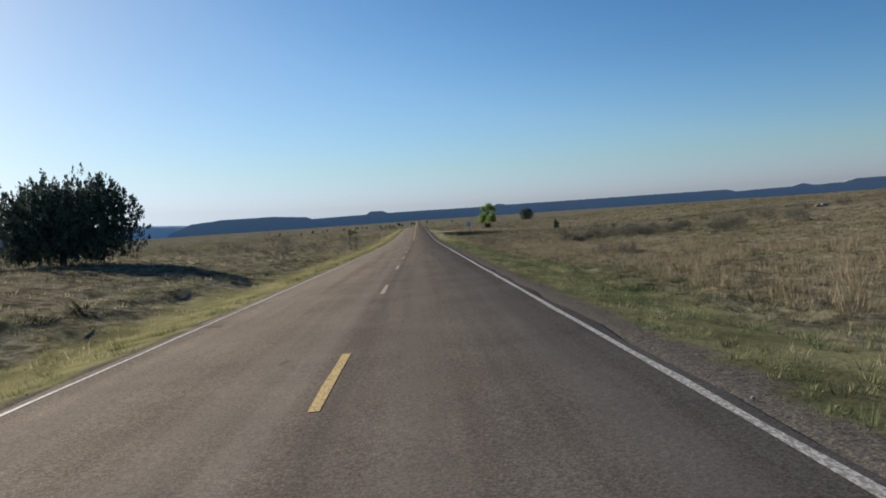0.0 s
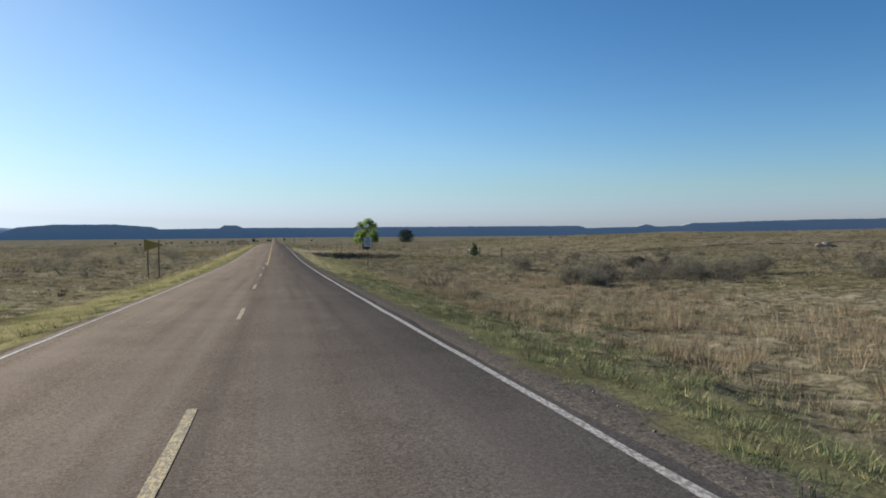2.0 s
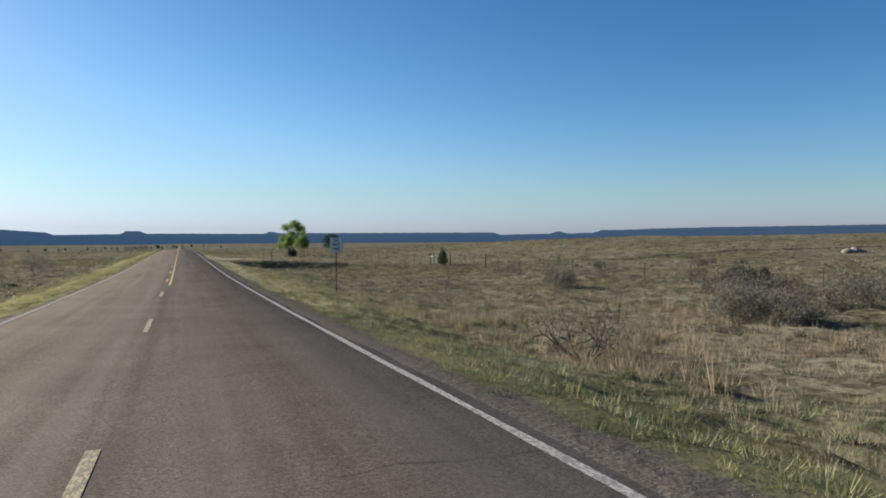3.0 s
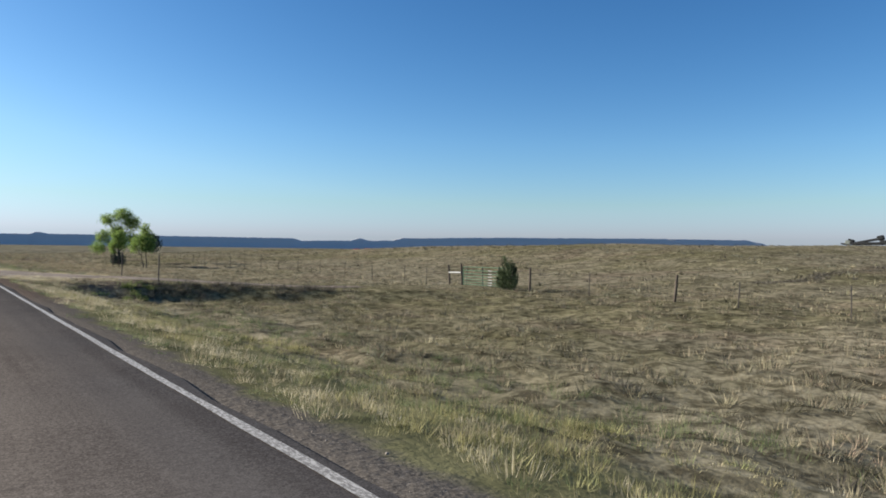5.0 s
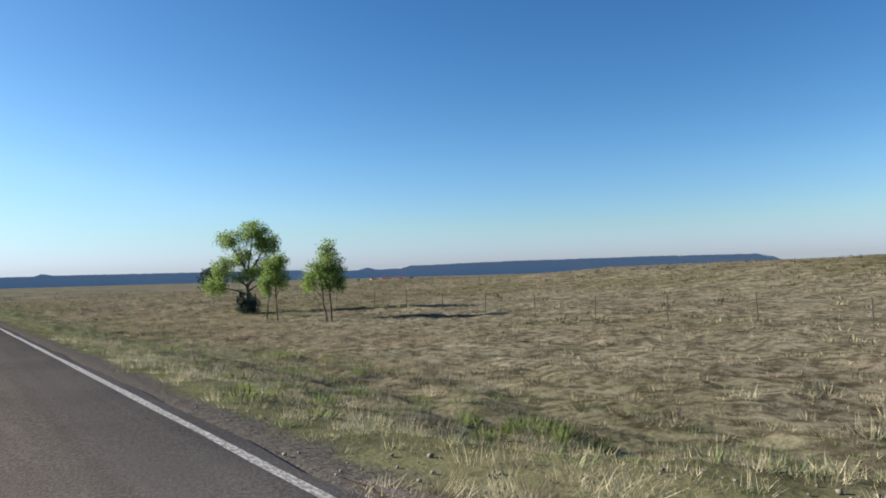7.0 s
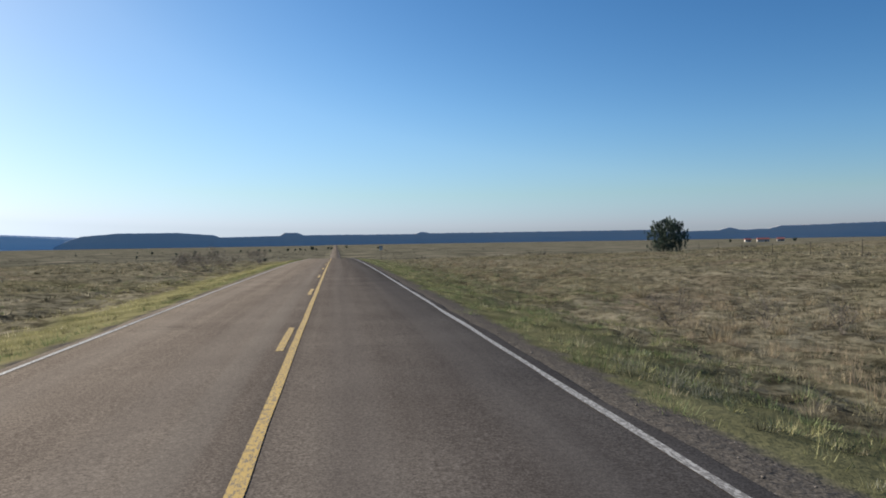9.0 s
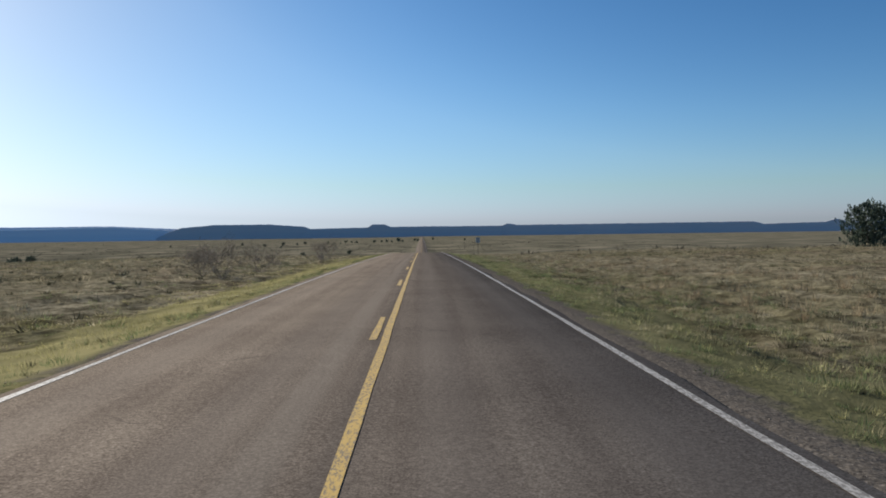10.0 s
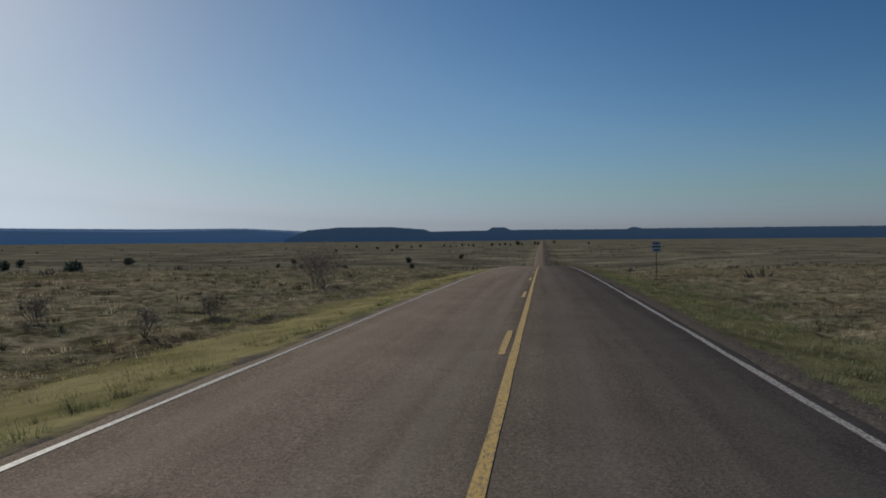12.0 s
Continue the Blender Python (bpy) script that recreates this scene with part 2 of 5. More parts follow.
def bark(name, a, b):
    k = Mat(name, 0.9, 0.15)
    n = k.noise(9, 5, (1, 1, 0.2), k.local())
    k.color(k.ramp(n, (0.3, a), (0.7, b)))
    return k.bump(n, 0.6, 0.02).m


def metal(name, a, b, rough=0.5, met=0.8):
    k = Mat(name, rough, 0.5, met)
    n = k.noise(20, 4, None, k.local())
    return k.color(k.ramp(n, (0.35, a), (0.65, b))).m


def plain(name, a, b, rough=0.6, scale=8):
    k = Mat(name, rough, 0.3)
    return k.color(k.ramp(k.noise(scale, 4, None, k.local()), (0.35, a), (0.65, b))).m


def mesa_rock(name, a, b):
    """Scrub-covered slopes under a rim of rock; a and b are lightened to stand for haze."""
    k = Mat(name, 1.0, 0.0)
    n = k.noise(0.012, 5)
    w = k.noise(0.004, 4, (1, 1, 6))
    return k.color(k.mix(w, k.ramp(n, (0.35, a), (0.65, b)), k.ramp(n, (0.3, b), (0.7, a)))).m


ASPHALT, WHITE, YELLOW = asphalt(), paint("worn_white_paint", (0.43, 0.41, 0.38), 0.50), paint("worn_yellow_paint", (0.53, 0.345, 0.085), 0.45)
FADED = paint("faded_pale_paint", (0.46, 0.365, 0.185), 0.50)
SOIL, GRAVEL = soil(), gravel()
G_VERGE = blades("verge_grass", (0.130, 0.137, 0.060), (0.265, 0.262, 0.120), (0.42, 0.385, 0.205), 0.3, 0.9, (0.40, 0.34, 0.20))
G_VERGE_GOLD = blades("golden_verge_grass", (0.150, 0.148, 0.060), (0.315, 0.288, 0.124), (0.46, 0.405, 0.195), 0.4, 0.6)
G_GREEN = blades("green_weeds", (0.075, 0.105, 0.045), (0.150, 0.180, 0.080), (0.25, 0.265, 0.13))
G_STRAW = blades("straw_grass", (0.28, 0.235, 0.145), (0.48, 0.41, 0.265), (0.66, 0.58, 0.41))
G_FIELD = blades("field_grass", (0.155, 0.136, 0.084), (0.31, 0.265, 0.168), (0.49, 0.415, 0.27), 0.28, 1.1, (0.34, 0.268, 0.18))
G_FAR = blades("dull_slope_grass", (0.125, 0.110, 0.070), (0.225, 0.197, 0.128), (0.31, 0.268, 0.178), 0.2, 0.9, (0.26, 0.21, 0.14))
G_TALL = blades("tall_tan_grass", (0.19, 0.155, 0.098), (0.36, 0.30, 0.195), (0.54, 0.455, 0.31), 0.3, 0.7, (0.38, 0.285, 0.19))
G_SAGE = blades("grey_sage", (0.115, 0.122, 0.082), (0.210, 0.206, 0.145), (0.31, 0.295, 0.215))
T_FIELD = tussock("field_tussock", (0.12, 0.108, 0.070), (0.25, 0.222, 0.146), (0.33, 0.290, 0.192), (0.19, 0.190, 0.118), (0.36, 0.305, 0.205), (0.27, 0.220, 0.148))
T_VERGE = tussock("verge_tussock", (0.165, 0.170, 0.080), (0.27, 0.262, 0.124), (0.34, 0.32, 0.158), (0.175, 0.20, 0.088), (0.40, 0.355, 0.195))
T_GREEN = tussock("green_tussock", (0.09, 0.125, 0.055), (0.155, 0.190, 0.088), (0.22, 0.245, 0.120), (0.255, 0.26, 0.155))
T_TALL = tussock("tall_tan_tussock", (0.20, 0.158, 0.098), (0.30, 0.24, 0.152), (0.37, 0.30, 0.195), (0.28, 0.205, 0.135))
T_SCRUB = tussock("scrub_tussock", (0.085, 0.078, 0.058), (0.150, 0.142, 0.100), (0.225, 0.180, 0.130), (0.140, 0.145, 0.094), (0.250, 0.190, 0.138))
# dark blades that imitate the shaded sides and gaps of grass clumps
T_SHADE = tussock("shade_dark_tussock", (0.045, 0.045, 0.026), (0.075, 0.070, 0.042), (0.105, 0.094, 0.058), (0.070, 0.078, 0.040))
T_PALE = tussock("bleached_tussock", (0.31, 0.27, 0.175), (0.40, 0.35, 0.235), (0.49, 0.435, 0.305))
L_SHRUB = blades("grey_olive_twig", (0.115, 0.108, 0.078), (0.190, 0.176, 0.130), (0.265, 0.242, 0.182), 0.3, 1.5)
L_BUSH = blades("olive_juniper_needles", (0.040, 0.058, 0.030), (0.078, 0.102, 0.050), (0.125, 0.150, 0.072), 0.2, 1.2)
L_JUNIPER = blades("juniper_needles", (0.045, 0.064, 0.052), (0.076, 0.100, 0.076), (0.118, 0.142, 0.098), 0.2, 1.2)
L_COTTON = blades("young_cottonwood_leaf", (0.10, 0.17, 0.04), (0.22, 0.31, 0.08), (0.38, 0.46, 0.14), 0.45, 1.5)
L_TWIG = blades("bare_twig", (0.10, 0.085, 0.068), (0.185, 0.158, 0.128), (0.28, 0.24, 0.195), 0.2, 2)
BARK = bark("grey_bark", (0.045, 0.036, 0.028), (0.14, 0.12, 0.10))
POSTWOOD = bark("weathered_post_wood", (0.045, 0.036, 0.028), (0.135, 0.110, 0.086))
STEEL = metal("dark_steel_post", (0.018, 0.015, 0.013), (0.050, 0.040, 0.034), 0.85, 0.0)
GALV = metal("galvanised_steel", (0.30, 0.30, 0.31), (0.50, 0.50, 0.51), 0.45, 0.9)
GATEPAINT = plain("faded_green_gate_paint", (0.025, 0.070, 0.030), (0.050, 0.105, 0.050), 0.6)
SIGNWHITE = plain("white_sign_face", (0.54, 0.54, 0.53), (0.66, 0.66, 0.65), 0.4, 3)
SIGNBLACK = plain("black_sign_paint", (0.012, 0.012, 0.014), (0.025, 0.025, 0.028), 0.4)
SIGNYELLOW = plain("yellow_sign_face", (0.30, 0.205, 0.050), (0.37, 0.255, 0.070), 0.45, 3)
# mesa base colours hold the haze of distance, paler for farther ranges
MESA = mesa_rock("haze_tint_mesa", (0.46, 0.46, 0.47), (0.53, 0.53, 0.535))
MESA_FAR = mesa_rock("haze_tint_far_mesa", (0.88, 0.90, 0.92), (0.92, 0.94, 0.96))
L_BRUSH = blades("dark_brush_twig", (0.060, 0.053, 0.042), (0.110, 0.097, 0.075), (0.175, 0.152, 0.118), 0.2, 1.5)
STONE = plain("brown_grey_stone", (0.09, 0.075, 0.062), (0.24, 0.205, 0.175), 0.9, 3)
G_WEED = blades("lush_weed_leaf", (0.075, 0.105, 0.030), (0.145, 0.185, 0.055), (0.24, 0.275, 0.10), 0.4)
MESA_MID = mesa_rock("haze_tint_mid_mesa", (0.72, 0.73, 0.74), (0.78, 0.79, 0.80))
SCRAP = plain("dark_old_iron", (0.006, 0.007, 0.008), (0.017, 0.018, 0.019), 0.9)
GREYROCK = plain("pale_grey_rock", (0.22, 0.20, 0.175), (0.36, 0.33, 0.29), 0.9, 2)
DULL = plain("dull_green_sheet", (0.09, 0.10, 0.09), (0.15, 0.16, 0.14), 0.7)
PALE = plain("pale_scrap", (0.30, 0.30, 0.29), (0.5, 0.5, 0.48), 0.7)


# ---- mesh helpers ----
def mesh_of(name, verts, faces, material):
    """A mesh of one face size from arrays of corners and face indices."""
    v, f = np.asarray(verts, np.float32), np.asarray(faces, np.int32)
    me = bpy.data.meshes.new(name)
    me.vertices.add(len(v))
    me.vertices.foreach_set("co", v.ravel())
    me.loops.add(f.size)
    me.loops.foreach_set("vertex_index", f.ravel())
    me.polygons.add(len(f))
    me.polygons.foreach_set("loop_start", np.arange(0, f.size, f.shape[1], dtype=np.int32))
    me.update(calc_edges=True)
    me.materials.append(material)
    return me


def part(name, data, parent, label="", at=None):
    """Link a mesh (or bmesh with a material) as one part under a thing."""
    ob = new(name, data)
    ob.parent = parent
    if at is not None:
        ob.matrix_basis = at
    return tagged(ob, label)


def bm_mesh(name, bm, material, smooth=False):
    me = bpy.data.meshes.new(name)
    for f in bm.faces:
        f.smooth = smooth
    bm.to_mesh(me)
    bm.free()
    me.materials.append(material)
    return me


def thing(name, x, y, z, label, category, group="", kind="", rz=0.0):
    ob = new(name)
    ob.matrix_basis = pose(x, y, z, 0, 0, rz)
    return tagged(ob, label, category, group, kind)


def box_bm(size, centre=(0, 0, 0), bevel=0.0):
    bm = bmesh.new()
    bmesh.ops.create_cube(bm, size=1.0, matrix=Matrix.Translation(centre) @ Matrix.Diagonal((*size, 1)))
    if bevel:
        bmesh.ops.bevel(bm, geom=bm.edges[:], offset=bevel, segments=1, affect="EDGES")
    return bm


def tubes(segments, sides=5):
    """Corners and faces of tapered tubes from rows (start, end, radius, end radius)."""
    vs, fs, n = [], [], 0
    for a, b, r0, r1 in segments:
        a, b = Vector(a), Vector(b)
        d = (b - a).normalized()
        u = d.orthogonal().normalized()
        w = d.cross(u)
        for p, r in ((a, r0), (b, r1)):
            for i in range(sides):
                t = 2 * math.pi * i / sides
                vs.append(p + (u * math.cos(t) + w * math.sin(t)) * r)
        for i in range(sides):
            j = (i + 1) % sides
            fs.append((n + i, n + j, n + sides + j, n + sides + i))
        n += 2 * sides
    return vs, fs


def leaves_at(rng, centres, size, flat=0.7):
    """Corners and faces of small four-cornered leaves, turned at random."""
    c = np.asarray(centres)
    n = len(c)
    a = rng.normal(size=(n, 3))
    a /= np.linalg.norm(a, axis=1)[:, None]
    b = np.cross(a, rng.normal(size=(n, 3)))
    b /= np.linalg.norm(b, axis=1)[:, None] + 1e-9
    s = (size * rng.uniform(0.6, 1.4, n))[:, None]
    v = np.stack([c - a * s, c + b * s * flat * 0.6, c + a * s, c - b * s * flat * 0.6], 1).reshape(-1, 3)
    return v, np.arange(4 * n).reshape(n, 4)


# ---- the lie of the land ----
def smooth(lo, hi, v):
    t = np.clip((np.asarray(v, float) - lo) / (hi - lo), 0, 1)
    return t * t * (3 - 2 * t)


def lattice(x, y, seed):
    """Smooth noise from 0 to 1 on a square lattice of 1 m."""
    def h(i, j):
        k = np.sin(i * 127.1 + j * 311.7 + seed * 74.7) * 43758.5453
        return k - np.floor(k)
    i, j = np.floor(x), np.floor(y)
    u, v = x - i, y - j
    u, v = u * u * (3 - 2 * u), v * v * (3 - 2 * v)
    return (h(i, j) * (1 - u) + h(i + 1, j) * u) * (1 - v) + (h(i, j + 1) * (1 - u) + h(i + 1, j + 1) * u) * v


GRADE_Y = (-600, -30, 0, 60, 90, 114, 127, 145, 165, 190, 235, 263, 276, 288, 300, 333, 355, 381, 410, 520, 600, 653, 740, 900, 5600)
GRADE_S = (-.006, -.012, -.0125, -.011, -.007, -.001, .004, .009, .0095, .007, .005, .0035, .002, -.0005, -.003, -.007, -.016, -.027, -.040, -.045, 0, .030, .020, .0065, .0065)
_y = np.arange(-600, 5601, 1.0)
_s = np.interp(_y, GRADE_Y, GRADE_S)
_z = np.concatenate([[0], np.cumsum((_s[1:] + _s[:-1]) / 2)])
_z -= _z[600]


def grade(y):
    """Height of the road: down into a sag, up to a crest, into a dip and up the far plain."""
    return np.interp(y, _y, _z)


def tilt(y):
    """Cross fall of the road."""
    return np.interp(y, (0, 63, 110, 190, 234, 300, 400), (0.005, 0.015, 0.0055, 0.0015, -0.0125, -0.009, 0.0))


DRIVE = ((3.6, 176.4), (8.0, 173.4), (14.0, 170.2), (22.0, 167.8), (34.0, 166.6), (60.0, 168.0))


def drive_distance(x, y):
    d = np.full(np.shape(x), 1e9)
    for (ax, ay), (bx, by) in zip(DRIVE, DRIVE[1:]):
        dx, dy = bx - ax, by - ay
        t = np.clip(((x - ax) * dx + (y - ay) * dy) / (dx * dx + dy * dy), 0, 1)
        d = np.minimum(d, np.hypot(x - ax - t * dx, y - ay - t * dy))
    # the mouth flares towards the road
    return d - 5.0 * np.clip(1 - (np.asarray(x, float) - 3.6) / 8.0, 0, 1) ** 1.5


def hummock(x, y):
    """Where the turf stands up in tussocks, 0 to 1."""
    return 0.72 * lattice(x / 0.62, y / 0.8, 1) + 0.28 * lattice(x / 1.9, y / 2.3, 9)


def land(x, y):
    x, y = np.asarray(x, float), np.asarray(y, float)
    xs = (0, 3.2, 3.42, 5, 7, 9.3, 14, 22, 32, 48)
    near = np.interp(x, xs, (-0.12, -0.12, -0.012, -0.24, -0.72, -1.15, -1.35, -1.45, -1.15, -0.9))
    flat = np.interp(x, xs, (-0.12, -0.12, -0.012, -0.22, -0.45, -0.62, -0.6, -0.4, -0.2, 0.1))
    w = smooth(25, 80, y) * (1 - smooth(225, 285, y))
    right = flat + (near - flat) * w
    left = np.interp(-x, (0, 3.2, 3.42, 5, 7, 9, 12, 20, 40, 120, 400, 5000), (-0.12, -0.12, -0.012, -0.24, -0.5, -0.5, -0.4, -0.3, -0.3, -0.8, -1.2, 0.0))
    left = left + np.interp(-x, (6, 9, 16, 24, 40), (0, 0.6, 1.2, 1.3, 0.4)) * (1 - smooth(55, 85, y)) * smooth(-40, 10, y)
    left = left - 0.7 * smooth(75, 110, y) * (1 - smooth(180, 260, y)) * smooth(5, 10, -x)
    # away from the road the field has a lie of its own: a long ridge to the right
    wide = np.interp(y, (-600, 0, 335, 410, 440, 500, 600, 740, 1000, 5600), (0, -0.3, -0.5, -2.9, -4.6, -6.2, -7.8, -5.6, -2.5, 24.5))
    ridge = np.interp(x, (40, 55, 75, 90, 110, 172, 240, 600, 5000), (-0.9, -0.1, 1.6, 2.25, 2.4, 2.75, 2.5, 1.5, 0.5))
    ridge = ridge * np.interp(y, (0, 100, 150, 175, 200, 235, 262, 285, 330, 420, 600), (0.4, 0.5, 0.68, 0.92, 1.02, 1.02, 0.86, 0.72, 0.56, 0.42, 0.3))
    ridge = ridge + 0.8 * np.exp(-((x - 175) / 32) ** 2 - ((y - 207) / 18) ** 2)
    ridge = ridge - 1.9 * np.exp(-((x - 82) / 34) ** 2 - ((y - 142) / 26) ** 2)
    k = smooth(34, 80, np.abs(x))
    z = np.where(x > 0, (right + grade(y)) * (1 - k) + (ridge + wide) * k, (left + grade(y)) * (1 - k) + (left + wide) * k)
    z = z + tilt(y) * np.clip(x, -4, 4)
    # a ditch before the culvert under the drive
    z = z - 0.55 * np.exp(-((x - 12.4) / 1.5) ** 2 - ((y - 165.4) / 1.3) ** 2)
    d = drive_distance(x, y)
    fill = np.interp(x, (3, 12, 20, 34, 60), (-0.10, -0.42, -0.85, -1.1, -0.6)) + grade(y) * (1 - smooth(34, 80, x))
    z = z + (np.maximum(fill, z) - z) * (1 - smooth(3.8, 6.4, d))
    off = smooth(4.2, 7.0, np.abs(x)) * (0.12 + 0.88 * smooth(3.4, 6, d))
    rough = (smooth(0.3, 0.8, hummock(x, y)) - 0.5) * 0.19 * (1 - 0.6 * smooth(30, 60, np.abs(x))) * (1 - 0.5 * smooth(8, 13, -x)) + (lattice(x / 4, y / 4, 2) - 0.5) * 0.22
    rough = rough + (lattice(x / 23, y / 23, 3) - 0.5) * 0.7 * smooth(15, 60, np.abs(x))
    return z + rough * off


def land_at(x, y):
    return float(land(x, y))


def growing(first, step, factor, last):
    out, s = [first], step
    while out[-1] < last:
        out.append(out[-1] + s)
        s *= factor
    return out


gx = np.unique(np.concatenate([np.arange(-9.9, 10, 0.33), growing(9.9, 0.36, 1.06, 5200), -np.array(growing(9.9, 0.4, 1.08, 5200))]))
gy = np.unique(np.concatenate([np.arange(-12, 345, 0.85), growing(345, 0.7, 1.05, 5300), -np.array(growing(12, 1.0, 1.4, 600))]))
GX, GY = np.meshgrid(gx, gy)
gv = np.stack([GX, GY, land(GX, GY)], -1).reshape(-1, 3)
k0 = (np.arange(len(gy) - 1)[:, None] * len(gx) + np.arange(len(gx) - 1)[None, :]).ravel()
ground = new("ground", mesh_of("ground", gv, np.stack([k0, k0 + 1, k0 + len(gx) + 1, k0 + len(gx)], 1), SOIL))
ground.data.polygons.foreach_set("use_smooth", np.ones(len(ground.data.polygons), bool))
tagged(ground, "dry tan and olive grass plain with bare earth", "ground", kind="structure")

# ---- road ----
ry = np.array(sorted(set(np.concatenate([np.arange(-30, 380, 1.5), growing(380, 2, 1.025, 5000)]))))


def ribbon(name, x0, x1, ys, lift, material, depth=0.0, ragged=0.0, seed=1):
    """A strip along the road from x0 to x1, with sides of some depth."""
    j0 = (lattice(ys * 1.1, ys * 0 + 3, seed) - 0.5) * ragged
    j1 = (lattice(ys * 1.3, ys * 0 + 9, seed) - 0.5) * ragged
    z, za, zb = grade(ys) + lift, grade(ys) + lift + tilt(ys) * x0, grade(ys) + lift + tilt(ys) * x1
    cols = [np.stack([ys * 0 + x0 + j0, ys, za], 1), np.stack([ys * 0 + x1 + j1, ys, zb], 1)]
    if depth:
        cols = [np.stack([ys * 0 + x0 + j0 - 0.08, ys, za - depth], 1)] + cols + [np.stack([ys * 0 + x1 + j1 + 0.08, ys, zb - depth], 1)]
    n, m = len(ys), len(cols)
    v = np.stack(cols, 1).reshape(-1, 3)
    k = (np.arange(n - 1)[:, None] * m + np.arange(m - 1)[None, :]).ravel()
    return mesh_of(name, v, np.stack([k, k + 1, k + m + 1, k + m], 1), material)


road = tagged(new("road", ribbon("road", -3.46, 3.48, ry, 0.0, ASPHALT, 0.07, 0.14, 4)),
              "brown-grey worn asphalt two-lane road with painted lines", "road", kind="structure")

rng = np.random.default_rng(5)


def line_runs(start, end, length, gap_at):
    """Stretches of painted line, broken at worn cracks."""
    out, y = [], start
    while y < end:
        n = y + rng.uniform(*length)
        out.append((y, min(n, end)))
        y = n + rng.uniform(*gap_at)
    return out


for side, x0 in (("left", -3.273), ("right", 3.288)):
    for a, b in line_runs(-25, 420, (30, 90), (0.03, 0.10)):
        ys = np.unique(np.append(np.arange(a, b, 1.5), b))
        half = 0.040 if side == "left" else 0.050
        part("edge_line", ribbon("edge_line", x0 - half, x0 + half, ys, 0.005, WHITE, 0.0, 0.035, int(a) % 17), road, "worn white edge line")
    ys = np.array(growing(421, 3, 1.05, 2500))
    part("edge_line", ribbon("edge_line", x0 - 0.055, x0 + 0.055, ys, 0.02, WHITE), road, "worn white edge line")
for n in range(-2, 60):
    b = 9.404 + 12.19 * n
    ys = np.linspace(b - 3.05, b, 4)
    part("centre_dash", ribbon("centre_dash", -0.085, 0.025, ys, 0.006, FADED if 15 < b < 110 else YELLOW, 0.0, 0.025, n + 7), road, "faded yellow centre dash")
for a, b in line_runs(112.0, 420, (120, 200), (0.02, 0.05)):
    ys = np.unique(np.append(np.arange(a, b, 1.5), b))
    part("centre_line", ribbon("centre_line", 0.10, 0.215, ys, 0.006, YELLOW, 0.0, 0.02, 3), road, "solid yellow no-passing line")
part("centre_line", ribbon("centre_line", 0.10, 0.215, np.array(growing(421, 3, 1.05, 2500)), 0.02, YELLOW), road, "solid yellow no-passing line")

# ---- gravel drive to the gate ----
dx = np.concatenate([np.arange(3.7, 14, 0.3), np.arange(14, 24.1, 0.8)])
du = np.linspace(-1, 1, 13)
DX, DU = np.meshgrid(dx, du, indexing="ij")
half = 2.1 + 5.6 * np.clip(1 - (DX - 3.7) / 6.0, 0, 1) ** 1.4 + (lattice(DX * 1.1, DU * 0 + np.sign(DU) * 5, 3) - 0.5) * 0.9 - 1.3 * smooth(14, 23, DX)
DY = np.interp(DX, [p[0] for p in DRIVE], [p[1] for p in DRIVE]) + DU * half
dv = np.stack([DX, DY, land(DX, DY) + 0.03 - 0.09 * (np.abs(DU) > 0.99)], -1).reshape(-1, 3)
k0 = (np.arange(len(dx) - 1)[:, None] * 13 + np.arange(12)[None, :]).ravel()
tagged(new("gravel_drive", mesh_of("gravel_drive", dv, np.stack([k0, k0 + 13, k0 + 14, k0 + 1], 1), GRAVEL)),
       "red-brown gravel drive crossing the ditch to a gate", "drive", kind="structure")

# ---- mesas on the skyline: heading to the left and height, both in degrees, of the rim ----
RIM = ((62, 1.0), (37.1, 1.07), (27.6, 1.00), (21.9, 1.14), (18.3, 0.93), (17.3, 1.05), (15.0, 1.25), (11.3, 1.27), (8.7, 1.08), (8.25, 0.91),
       (4.05, 0.97), (3.7, 1.19), (2.78, 1.18), (2.35, 0.99), (0, 1.0), (-2.9, 0.98), (-5.95, 0.97), (-6.35, 1.12), (-6.6, 1.11), (-7.05, 1.01),
       (-13.4, 1.00), (-23.5, 0.96), (-24.15, 0.78), (-27.9, 0.82), (-28.5, 1.0), (-28.7, 0.99), (-29.2, 0.84), (-31.1, 0.87), (-31.85, 1.05),
       (-39.2, 1.16), (-51.3, 1.16), (-57.2, 1.07), (-58.4, 0.82), (-59.2, 0.45), (-62, 0.2), (-80, 0.1))


